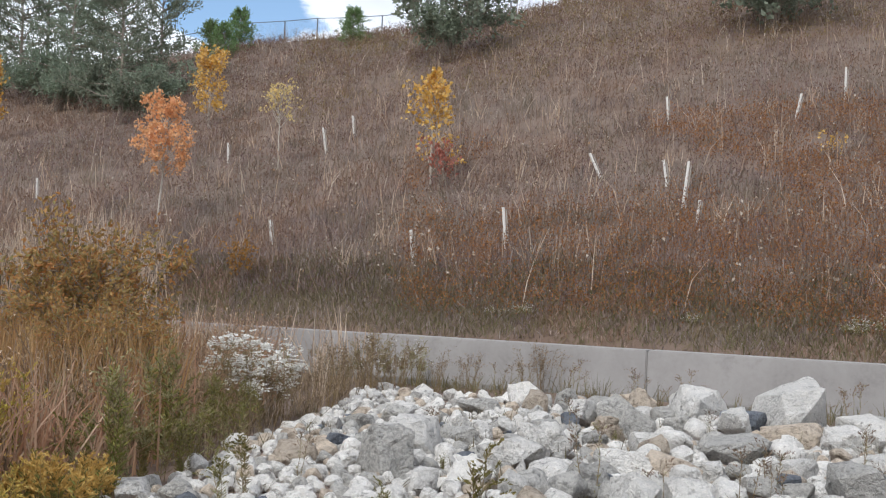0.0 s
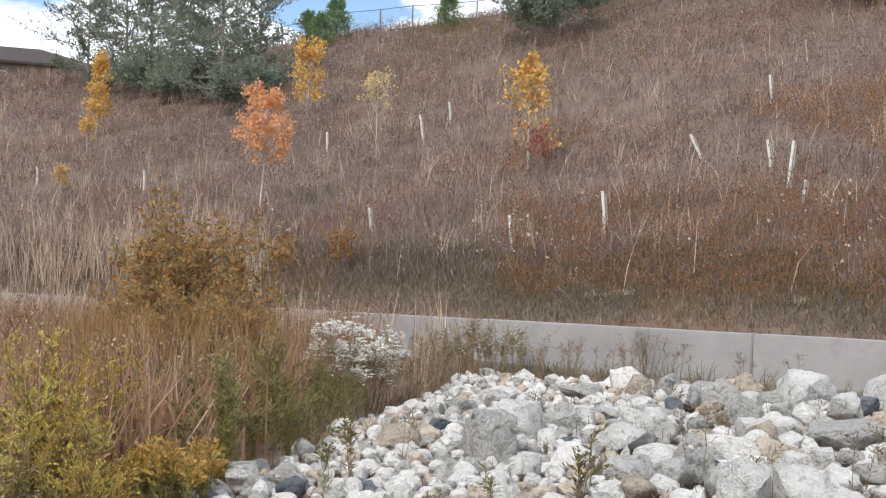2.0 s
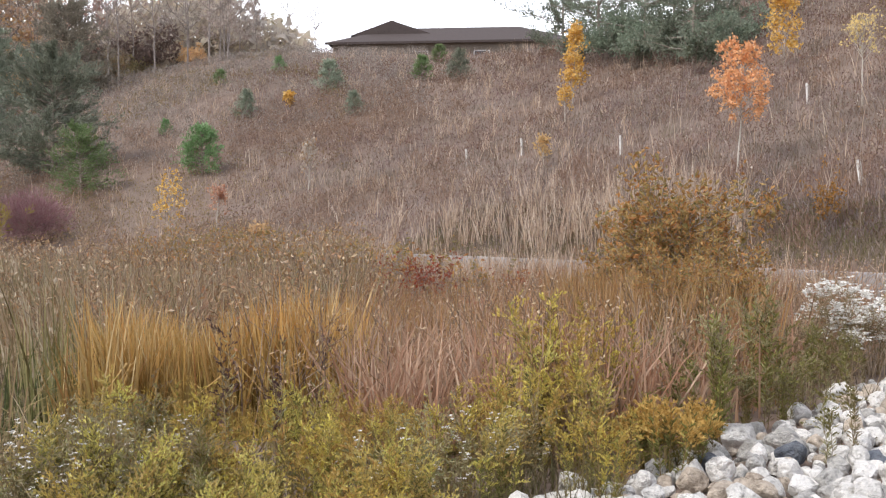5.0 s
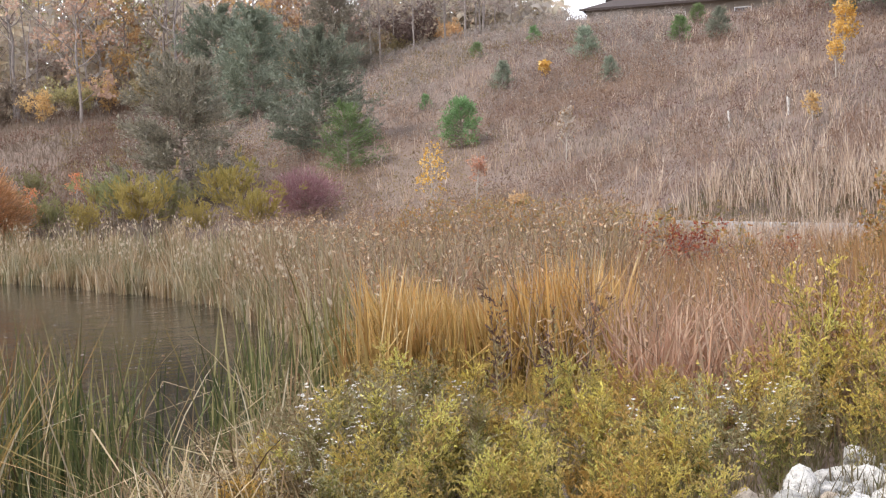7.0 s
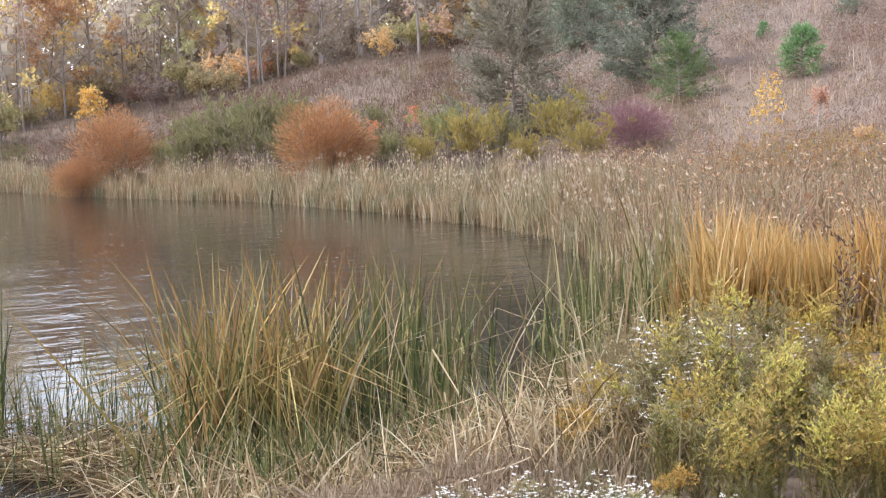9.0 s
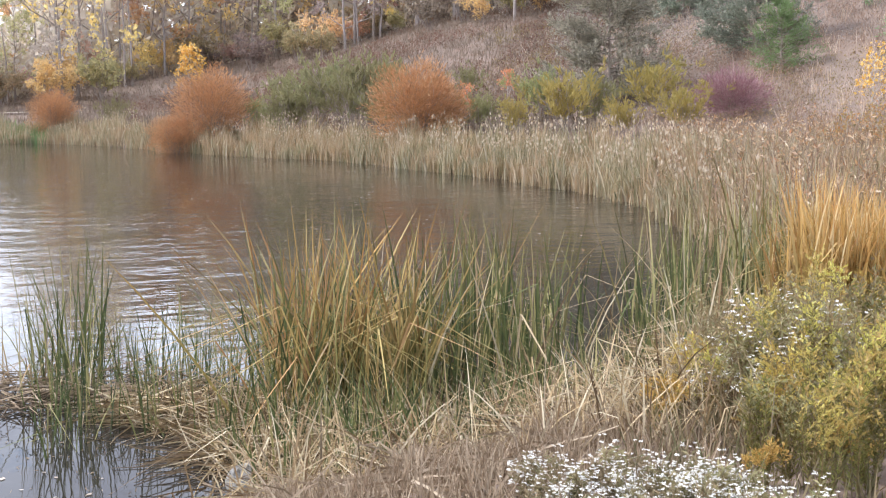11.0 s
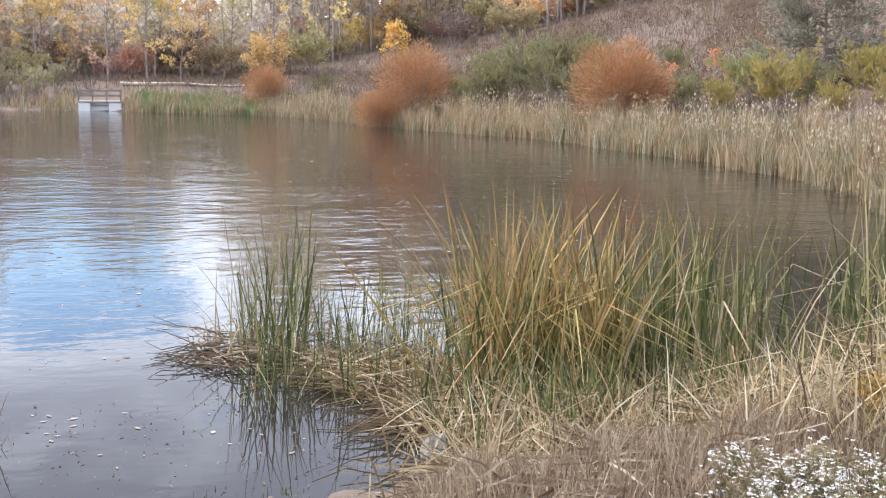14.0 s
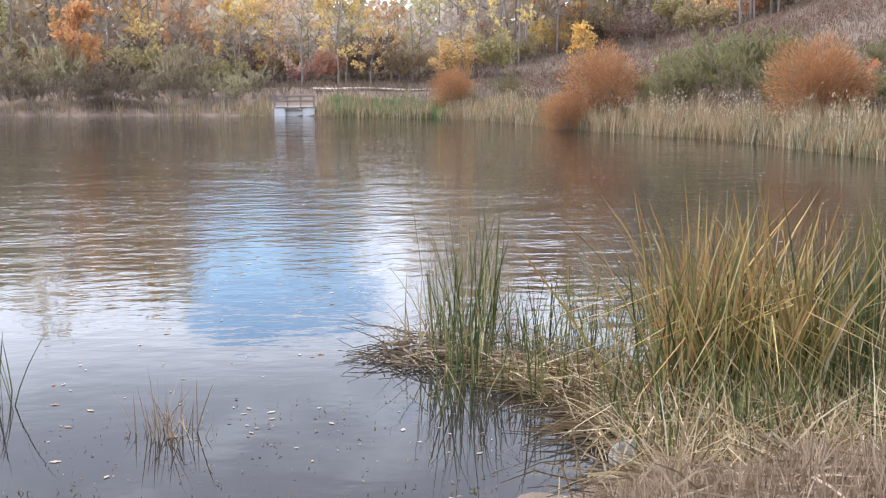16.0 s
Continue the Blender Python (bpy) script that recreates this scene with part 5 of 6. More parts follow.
# floating leaves
az, r, x, y = sown(rng, 2400, 56, 107, 8.2, 76)
wet = pond_depth_way(az, r) > np.where(r < 25, 0.8, 5)
wet &= (az > 76) | (r > 18)
az, r, x, y = az[wet], r[wet], x[wet], y[wet]
n = len(x)
turn, size = rng.uniform(0, 6.283, n), rng.uniform(0.12, 0.24, n) ** 2 * np.interp(r, [10, 60], [0.9, 2.2])
corner = np.stack([np.stack([x + size * k * np.cos(turn + q), y + size * k * np.sin(turn + q), np.full(n, 0.006)], 1) for q, k in ((0, 1), (1.57, 0.5), (3.14, 1), (4.71, 0.5))], 1)
stuff("floating_leaves", corner.reshape(-1, 3), np.arange(4 * n).reshape(-1, 4), SEED, "pale fallen leaves floating on the pond", "leaves")


az, r, x, y = sown(rng, 420, 79, 107, 6.8, 10.0)
n = len(x)
bits = np.stack([x, y, np.full(n, 0.008)], 1)
stuff("shore_debris", *flakes(rng, bits, np.full(n, 0.035), np.array([0, 0, 0]), 0.3, 1.0), OLD_REED, "specks of floating reed litter in the shallows", "litter")


def strewn(name, n, az0, az1, r0, r1, mat, label, seed, lift=0.12, length=(0.4, 1.1), chance=None):
    """Fallen blades that lie crosswise in a mat."""
    g = np.random.default_rng(seed)
    az, r, x, y = sown(g, n, az0, az1, r0, r1, 2)
    if chance is not None:
        k = g.random(n) < chance(az, r)
        x, y = x[k], y[k]
    n = len(x)
    z = np.maximum(terrain(x, y), 0.0) + g.uniform(0.0, lift, n)
    phi = g.uniform(0, 6.283, n)
    way = np.stack([np.cos(phi), np.sin(phi), g.normal(0.06, 0.18, n)], 1)
    p = limbs(g, np.stack([x, y, z], 1), way, g.uniform(*length, n), 4, -0.1, 0.05)
    p[:, :, 2] = np.maximum(p[:, :, 2], np.maximum(terrain(p[:, :, 0], p[:, :, 1]), 0.0) + 0.01)
    stuff(name, *tubes(p, taper(n, 4, 0.0085, 0.003), 3), mat, label, "dead reeds")


strewn("reed_thatch", 4200, 49, 76, 6.5, 10.4, DRY_REED, "matted fallen dry reeds along the near bank", 31, length=(0.25, 0.75), chance=off_tip)
strewn("brown_thatch", 1600, 50, 77, 6.3, 9.6, OLD_REED, "grey-brown rotting reeds under the pale ones", 34, 0.06, (0.25, 0.7), chance=off_tip)
strewn("islet_thatch", 800, 73, 86.5, 9.9, 12.2, OLD_REED, "floating mat of fallen reed stems", 32, 0.12, (0.25, 0.85), chance=lambda a, r: np.clip(1.3 - np.abs(r - np.interp(a, [73, 80, 86.5], [10.2, 11.2, 11.6])) / 0.7, 0, 1))
strewn("reed_mat", 2200, 67.5, 80.5, 8.7, 10.7, DRY_REED, "tan mat of fallen reeds joining the islet to the bank", 35, 0.16, (0.25, 0.7), chance=mat_edge)
strewn("bank_litter", 600, 56, 77, 4.4, 6.8, DRY_FUZZ, "dry stalks and litter on the muddy bank", 33, 0.06, (0.15, 0.5))

# ---- trees on the hill ----
PINES = [conifer(40 + i, 6.4, 2.85, m, BARK, 0.40, 60, 0.22, ragged=0.22, bluntness=0.34, droop=0.12) for i, m in enumerate((NEEDLE_GREY, NEEDLE, NEEDLE))]
LITTLE = [conifer(50 + i, 1.8, 0.85, m, BARK, 0.17, 14, 0.15) for i, m in enumerate((NEEDLE_BRIGHT, NEEDLE, NEEDLE_BRIGHT))]
BRIGHT = conifer(60, 3.2, 1.65, NEEDLE_BRIGHT, BARK, 0.24, 30, 0.13, bluntness=0.5)
LAYERED = [conifer(70 + i, 7.3, 3.1, LOCUST_LEAF, BARK, 0.76, 30, 0.25, low=0.1, ragged=0.55, bluntness=0.36) for i in range(3)]
for az, r, k, s, tone in ((55.3, 57, 0, 1.03, "dark grey-green spreading pine on the slope"), (48.4, 62, 1, 0.98, "tall grey-green pine on the grassy slope"),
                          (51.8, 80, 2, 1.1, "dark green pine near the woods' edge"), (53.5, 88, 1, 1.2, "dark green pine near the woods' edge"), (47.6, 91, 0, 1.1, "dark green pine on the hill brow")):
    plant("pine_tree", PINES[k], ground(az, r), tone, "pine tree", "pines on the slope", az * 7, s)
plant("pine_tree", BRIGHT, ground(47.1, 57), "bright green young pine on the slope", "pine tree", "pines on the slope", 20)
for az, r, s in ((34.9, 69, 1.08), (33.7, 62, 0.72), (30.2, 70.5, 0.85), (29.3, 80, 0.75), (28.3, 70.5, 1.02), (39.1, 66, 0.86), (41.3, 56, 1.3), (43.1, 66, 0.5), (40.4, 78, 0.6),
                 (37.5, 80, 0.6), (5.1, 70, 1.3), (10.8, 78, 1.5), (12.3, 76, 1.3), (11.6, 74, 1.2)):
    k = int(az * 10) % 3
    plant("young_pine", LITTLE[k], ground(az, r), "small bushy green pine among dry hillside grass", "young pine", "young pines on the hill", az * 31, s)
for az, r, k, s in ((21.2, 70, 0, 1.1), (18.9, 66, 1, 1.05), (16.5, 60, 2, 0.98), (14.6, 64, 0, 0.95), (23.0, 76, 1, 0.95), (20.0, 78, 2, 1.1), (17.4, 72, 0, 1.0)):
    plant("layered_pine", LAYERED[k], ground(az, r), "dark green airy pine with layered branches on the hill", "pine tree", "grove on the hill", az * 17, s)
GROVE = bush(99, 2.6, 2.3, 0.18, LOCUST_LEAF, BARK, 16, 6, 4, 7, 0.5, fine=False)
for az, r, s in ((14.9, 59, 0.9), (16.4, 57, 1.0), (18.0, 62, 1.1), (19.6, 64, 1.0), (21.0, 67, 1.1), (22.6, 70, 0.9)):
    plant("grove_shrub", GROVE, ground(az, r), "dark green shrub under the trees on the hill", "shrub", "shrubs under the grove", az * 11, s, ("wood", "crown"))
WIDE = [broad_tree(80 + i, 4.2, 0.06, 3.0, 0.25, LOCUST_LEAF, BARK, 0.08, 26, 6, 5, 5, 0.2, 0.2, top=0.5) for i in range(2)]
plant("grove_shrub", GROVE, ground(-0.1, 53.2), "dark green shrub under the trees on the hill", "shrub", "shrubs under the grove", 0, 1.25, ("wood", "crown"))
plant("grove_shrub", GROVE, ground(-16.3, 49.3), "dark green shrub under the trees on the hill", "shrub", "shrubs under the grove", 50, 1.25, ("wood", "crown"))
plant("round_tree", WIDE[0], ground(-0.1, 54), "dense dark green spreading tree on the hill brow", "tree", "", 10, 1.1)
plant("round_tree", WIDE[1], ground(-16.3, 50), "dense dark green spreading tree high on the hill", "tree", "", 80, 1.15)

# saplings in autumn colour
def sapling(seed, h, spread, leaf, mat, per=4, from_=0.4, n=16, twig=3, slope=1.0, spire=False):
    return broad_tree(seed, h, from_, spread, leaf, mat, PALE_BARK, 0.026 + 0.004 * h, n, 4, twig, per, 0.3, slope, top=0.5, spire=spire)


plant("coral_sapling", sapling(90, 3.2, 0.85, 0.09, CORAL_LEAF, 9, 0.46, 22, 4, 0.55), ground(14.4, 32.8), "young tree with coral-orange leaves on a pale thin trunk", "sapling")
plant("yellow_sapling", sapling(91, 3.25, 1.15, 0.14, YELLOW_LEAF, 3, 0.08, 26, 3, 0.8, True), ground(0.8, 33.0), "slender yellow-leaved sapling on the brown hillside", "sapling")
plant("crimson_shrub", bush(92, 1.5, 0.8, 0.14, CRIMSON_LEAF, BARK, 9, 3, 3, 3), ground(0.3, 32.5), "low crimson-leaved shrub below a yellow sapling", "shrub")
plant("amber_sapling", sapling(93, 3.0, 0.95, 0.14, YELLOW_LEAF, 5, 0.08, 22, 3), ground(12.2, 50), "amber-leaved young tree behind a coral one", "sapling")
plant("yellow_column_tree", sapling(94, 3.8, 0.72, 0.15, YELLOW_LEAF, 5, 0.05, 28, 3, 1.3), ground(22.5, 56.5), "narrow column-shaped tree with bright yellow leaves", "sapling")
plant("bare_sapling", sapling(95, 2.45, 0.7, 0.1, WOOD_YELLOW, 2, 0.5, 14, 3), ground(8.6, 38.5), "nearly bare pale sapling with few tan leaves", "sapling")
plant("ochre_shrub", bush(96, 1.3, 0.42, 0.07, OCHRE_LEAF, BARK, 10, 4, 3, 5), ground(10.2, 24.3), "small ochre-leaved shrub at the hill foot", "shrub")
plant("amber_shrub", bush(97, 0.75, 0.4, 0.09, YELLOW_LEAF, BARK, 7, 3, 3, 2), ground(-19.0, 31), "small amber-leaved shrub on the hillside", "shrub")
for az, r, h, m in ((42.9, 44.6, 2.6, YELLOW_LEAF), (36.0, 46, 2.2, SEED), (40.6, 45, 1.7, WOOD_ORANGE), (38.5, 38, 1.5, WOOD_YELLOW), (37, 66, 0.8, YELLOW_LEAF), (22.9, 50, 1.5, YELLOW_LEAF),
                    (24.0, 42, 1.0, WOOD_YELLOW), (76.4, 86, 4.6, YELLOW_LEAF), (62.6, 60, 1.6, FLAME_LEAF), (60.5, 62, 1.6, FLAME_LEAF)):
    plant("thin_sapling", sapling(int(az * 10), h, h * 0.27, 0.12 if r < 65 else 0.2, m, 5 if r > 70 else 2, 0.3, 14, 3), ground(az, r), "thin autumn sapling with scattered leaves", "sapling", "saplings round the pond", az)

# ---- shrubs round the pond ----
RUST = [fuzzy(110 + i, 3.9, 2.1, 10000, RUST_TWIG, BARK, 0.25) for i in range(2)]
for az, r, s, k in ((75.4, 66.5, 1.08, 0), (77.3, 66, 0.66, 1), (65.2, 54, 1.02, 1), (64.2, 55, 0.8, 0), (82.9, 86, 0.8, 1)):
    plant("rust_willow", RUST[k], ground(az, r), "rounded rust-orange twiggy willow bush on the shore", "shrub", "rust willows", az * 3, s, ("wood", "crown"))
MAROON = fuzzy(115, 2.1, 1.5, 6000, MAROON_TWIG, BARK, 0.22)
plant("maroon_shrub", MAROON, ground(49.4, 49), "rounded maroon twiggy shrub beside the pines", "shrub", "", 0, 1.0, ("wood", "crown"))
OLIVE = [bush(120 + i, 2.6, 1.9, 0.26, m, BARK, 16, 6, 3, 5, 0.22, twiggy=True, fine=False) for i, m in enumerate((OLIVE_TWIG, OLIVE_TWIG, GREY_WILLOW, GREY_WILLOW, GREEN_WILLOW, GREEN_WILLOW))]
for i, (az, r, s) in enumerate(((57.5, 50.5, 1.15), (60, 52.5, 0.7), (58.8, 55, 1.0), (54.5, 48, 0.65), (51.8, 47, 0.9), (56.0, 51.5, 0.85), (53.2, 51.5, 1.1), (69.3, 72, 1.3), (66.8, 74, 1.0), (64.6, 64, 0.8), (62.5, 66, 0.7), (71.6, 76, 1.1), (59.5, 60, 0.6), (68.3, 63, 1.6), (70.3, 66, 1.5), (67, 65, 1.45), (71.8, 65, 1.2), (66.6, 60, 1.1), (61.8, 55.5, 0.8), (73, 68, 0.9),
                                (80, 84, 0.9), (94, 95, 1.1), (97, 96, 1.7), (99.5, 97, 1.5), (102, 98.5, 1.9), (104.5, 99.5, 1.7), (107, 100, 1.6), (109.5, 99, 1.8), (93, 97, 1.0), (105.8, 98.5, 1.3), (98.2, 95.5, 1.1), (101, 96.5, 1.2), (103.4, 97.5, 1.3), (95.6, 95.4, 1.0), (100.2, 95.6, 0.9), (106.6, 98.4, 1.1), (96.4, 98.5, 1.8))):
    plant("olive_willow", OLIVE[i % 2 + (2 if az > 90 else 4 if az > 61 or i % 3 == 2 else 0)], ground(az, r), "grey-olive willow bush at the far shore" if az > 90 else "dull green willow bush on the far bank" if az > 61 or i % 3 == 2 else "olive-yellow willow bush behind the cattails", "shrub", "olive willows", az * 13, s, ("wood", "crown"))
BROWNBUSH = bush(130, 2.45, 1.15, 0.075, BROWN_LEAF, BARK, 24, 8, 5, 10, 0.5, 1.35)
for az, r, s in ((18.6, 14.7, 0.8), (16.0, 14.6, 0.72), (20.2, 15.6, 0.6), (17.2, 12.9, 0.62), (15.4, 13.2, 0.55)):
    plant("russet_bush", BROWNBUSH, ground(az, r), "low olive-brown leafy bush below a taller one", "shrub", "", az * 20, s, ("wood", "crown"))
plant("russet_bush", BROWNBUSH, ground(17.3, 15.2), "tall olive and russet-brown leafy bush by the wall", "shrub", "", 0, 1.06, ("wood", "crown"))
REDDISH = [bush(132 + i, 1.2, 0.9, 0.07, m, BARK, 14, 5, 4, 3, 0.4) for i, m in enumerate((RED_LEAF, BROWN_LEAF))]
for az, r, k, s in ((29.6, 20.5, 0, 1.25), (31.2, 21.5, 1, 1.4), (33.0, 23, 1, 1.3), (27.8, 20, 1, 1.1), (35.5, 23, 1, 1.2), (26.3, 17, 0, 0.7), (41, 29, 1, 1.5), (43.5, 32, 1, 1.5), (39, 30, 1, 1.5), (22.5, 19, 1, 0.8),
                    (29.2, 27.2, 1, 1.1), (30.3, 27.6, 0, 1.0), (31.2, 28.4, 1, 1.2), (28.6, 26.8, 1, 0.8), (37.2, 29, 1, 1.5), (42.2, 36, 1, 1.6), (40.0, 37, 1, 1.5), (34.5, 31, 1, 1.3), (32.2, 18.5, 0, 0.8), (25.0, 21, 0, 0.8)):
    plant("dogwood_shrub", REDDISH[k], ground(az, r), ("red-leaved", "brown-leaved")[k] + " low shrub in the tangled meadow", "shrub", "meadow shrubs", az * 9, s, ("wood", "crown"))

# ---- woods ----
# crowns in autumn colours with the haze of distance mixed into them
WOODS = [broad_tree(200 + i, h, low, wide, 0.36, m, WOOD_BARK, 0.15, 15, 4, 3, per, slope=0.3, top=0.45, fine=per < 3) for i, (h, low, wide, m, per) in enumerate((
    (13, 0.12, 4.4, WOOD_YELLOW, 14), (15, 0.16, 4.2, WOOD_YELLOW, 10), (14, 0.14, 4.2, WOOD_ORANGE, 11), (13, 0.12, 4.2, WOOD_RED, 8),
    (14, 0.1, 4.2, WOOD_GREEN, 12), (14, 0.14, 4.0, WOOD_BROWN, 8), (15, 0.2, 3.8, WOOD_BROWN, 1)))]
TONES = ["tall yellow-leaved autumn tree in the woods", "thin-leaved yellowing tree in the woods", "orange-leaved autumn tree in the woods", "dull red-leaved autumn tree in the woods",
         "grey-green tree in the woods", "brown half-bare tree in the woods", "bare grey tree in the woods"]
# how tall the woods stand by bearing, with a low gap beside the deck
TALL_AT, TALL = [36, 39, 42, 47, 50, 66, 83, 85, 87.5, 89, 96, 98.5, 116], [0.3, 0.6, 0.85, 0.85, 1.1, 1.25, 1.3, 0.6, 0.6, 0.8, 0.8, 1.2, 1.2]
rw = random.Random(8)
for i in range(96):
    az = 37.5 + 76 * (i + rw.random()) / 96
    base = float(np.interp(az, *CREST))
    r = base + (2 + 34 * rw.random()) * (1.0 if az > 50 else 0.6)
    w = (0, 0.3, 0.2, 0.3, 1, 4, 4) if az < 47 else (1.2, 1.6, 2.2, 2.2, 1.4, 4.4, 3.2) if az < 68 else (2.4, 2.4, 2.2, 1.3, 2, 2.2, 0.8) if az < 82 else (4, 4, 0.8, 0.3, 2.6, 2, 1)
    k = rw.choices(range(7), w)[0]
    s = rw.uniform(0.72, 1.05) * float(np.interp(az, TALL_AT, TALL))
    plant("woodland_tree", WOODS[k], ground(az, r), TONES[k], "tree", "woods", rw.uniform(0, 360), s)
# the depth of the woods behind the first rows
g = np.random.default_rng(77)
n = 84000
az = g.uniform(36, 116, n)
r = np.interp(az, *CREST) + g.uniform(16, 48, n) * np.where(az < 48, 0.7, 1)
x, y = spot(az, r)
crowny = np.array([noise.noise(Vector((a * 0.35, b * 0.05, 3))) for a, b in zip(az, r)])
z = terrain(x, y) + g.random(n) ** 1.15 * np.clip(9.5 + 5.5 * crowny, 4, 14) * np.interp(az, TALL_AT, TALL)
# the pale leaf mass also stands in for haze between the trees
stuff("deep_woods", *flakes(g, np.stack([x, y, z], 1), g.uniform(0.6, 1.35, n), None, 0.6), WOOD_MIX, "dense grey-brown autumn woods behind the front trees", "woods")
n = 240
az = g.uniform(36, 116, n)
r = np.interp(az, *CREST) + g.uniform(8, 46, n)
b = np.stack([*spot(az, r), terrain(*spot(az, r))], 1)
poles = limbs(g, b, np.stack([g.normal(0, 0.05, n), g.normal(0, 0.05, n), np.ones(n)], 1), g.uniform(7, 12, n) * np.interp(az, TALL_AT, TALL), 4, 0, 0.015)
stuff("deep_trunks", *tubes(poles, taper(n, 4, 0.13, 0.04), 4), WOOD_BARK, "grey trunks in the depth of the woods", "tree trunks")
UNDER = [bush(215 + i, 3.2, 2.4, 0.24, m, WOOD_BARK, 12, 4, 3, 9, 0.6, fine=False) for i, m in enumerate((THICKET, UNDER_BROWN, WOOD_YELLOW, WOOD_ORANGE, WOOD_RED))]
for i in range(70):
    az = 39 + 74 * (i + rw.random()) / 70
    r = float(np.interp(az, *CREST)) + rw.uniform(0.5, 16)
    k = rw.choices(range(5), (5, 3.5, 1.6, 0.8, 0.6))[0]
    plant("understorey_bush", UNDER[k], ground(az, r), ("olive-brown", "grey-brown", "yellowish", "orange", "reddish")[k] + " thicket bush at the woods' edge", "shrub", "woods' edge thicket", rw.uniform(0, 360), rw.uniform(0.8, 1.6), ("wood", "crown"))
plant("orange_tree", broad_tree(230, 7.4, 0.3, 2.0, 0.3, ORANGE_CROWN, BARK, 0.09, 18, 5, 4, 7), ground(101.2, 100), "round orange-leaved tree at the far shore", "tree")
for az, r in ((35.6, 112), (37.0, 108), (40.2, 102), (42.0, 100), (43.6, 98), (44.6, 104), (45.8, 99), (38.6, 106), (26.8, 130), (30.0, 135)):
    plant("bare_tree", WOODS[6], ground(az, r), "bare leafless tree behind the hill brow", "tree", "bare trees on the brow", az * 5, (0.62 if az > 40 else 0.45) if r < 120 else 0.5)

# ---- house on the brow ----


def house():
    az0, d = 29.0, 112.0
    c = ground(az0, d)
    h = root("house", (c.x, c.y, c.z - 0.3), "single-storey house with a brown hipped roof on the brow", "house", turn=az0 - 6)
    eave, ridge = 20.7 - c.z + 0.3, 22.95 - c.z + 0.3
    x0, x1, y0, y1 = -11.2, 13.0, -5.0, 6.5
    part("wall", box(x0 + 0.6, x1 - 0.6, y0 + 0.6, y1 - 0.6, 0, eave), SIDING, h)
    bm = bmesh.new()
    low = [bm.verts.new(p) for p in ((x0, y0, eave), (x1, y0, eave), (x1, y1, eave), (x0, y1, eave))]
    up = [bm.verts.new(p) for p in ((x0 + 5.6, 0.7, ridge), (x1 - 5.6, 0.7, ridge))]
    for q in ((low[0], low[1], up[1], up[0]), (low[1], low[2], up[1]), (low[2], low[3], up[0], up[1]), (low[3], low[0], up[0]), (low[3], low[2], low[1], low[0])):
        bm.faces.new(q)
    roof = part("roof", bm, SHINGLE, h)
    part("fascia", box(x0 - 0.02, x1 + 0.02, y0 - 0.06, y0 - 0.004, eave - 0.2, eave + 0.02), SHINGLE, roof)
    bm = bmesh.new()
    gx, gy = -5.2, y0 + 0.3
    a = [bm.verts.new(p) for p in ((gx - 4.2, gy + 3, eave + 1.2), (gx + 4.2, gy + 3, eave + 1.2), (gx, gy + 3, ridge + 0.4), (gx - 4.2, 0.7, eave + 1.2), (gx + 4.2, 0.7, eave + 1.2), (gx, 0.7, ridge + 0.4))]
    for q in ((0, 1, 2), (3, 5, 4), (0, 2, 5, 3), (1, 4, 5, 2), (0, 3, 4, 1)):
        bm.faces.new([a[k] for k in q])
    part("gable", bm, SHINGLE, roof)
    for x in (-7, -2, 4, 9):
        w = part("window", box(x - 0.7, x + 0.7, y0 + 0.52, y0 + 0.66, 1.0, 2.3), GLASS_DARK, h)
        part("frame", box(x - 0.8, x + 0.8, y0 + 0.55, y0 + 0.64, 0.9, 2.4), WHITE_PAINT, w)


house()

# ---- chain-link fence along the brow ----


def fence():
    f = root("chain_link_fence", (0, 0, 0), "dark chain-link fence with steel posts along the hill brow", "fence")
    bearings = np.arange(-8, 24, 1.66)
    feet = [ground(a, float(np.interp(a, *CREST)) + 1.0) for a in bearings]
    bm = bmesh.new()
    bmesh.ops.create_cone(bm, cap_ends=True, segments=8, radius1=0.05, radius2=0.05, depth=2.1)
    bmesh.ops.translate(bm, verts=bm.verts, vec=(0, 0, 0.75))
    post = bpy.data.meshes.new("post")
    bm.to_mesh(post)
    bm.free()
    post.materials.append(GALVANIZED)
    for q in feet:
        hang("post", post, f).location = q
    a = np.array([q[:] for q in feet])
    for dz, rad, nm in ((1.78, 0.03, "top_rail"), (0.1, 0.012, "tension_wire")):
        pts = np.stack([a[:-1], a[1:]], 1) + np.array([0, 0, dz])
        for seg in pts:
            hang(nm, mesh_of(nm, *tubes(seg[None], taper(1, 2, rad, rad), 5), GALVANIZED), f)
    wires = []
    for p0, p1 in zip(a[:-1], a[1:]):
        n = 15
        for i in range(-n + 1, n):
            for s in (1, -1):
                t0, t1 = i / n, i / n + 0.7
                lo, hi = max(0, t0), min(1, t1)
                if hi - lo < 0.02:
                    continue
                z0, z1 = 1.7 * (lo - t0) / 0.7, 1.7 * (hi - t0) / 0.7
                if s < 0:
                    z0, z1 = 1.7 - z0, 1.7 - z1
                wires.append([p0 + (p1 - p0) * lo + [0, 0, 0.08 + z0], p0 + (p1 - p0) * hi + [0, 0, 0.08 + z1]])
    wires = np.array(wires)
    hang("wire_mesh", mesh_of("wire_mesh", *tubes(wires, taper(len(wires), 2, 0.003, 0.003), 3), GALVANIZED), f)


fence()

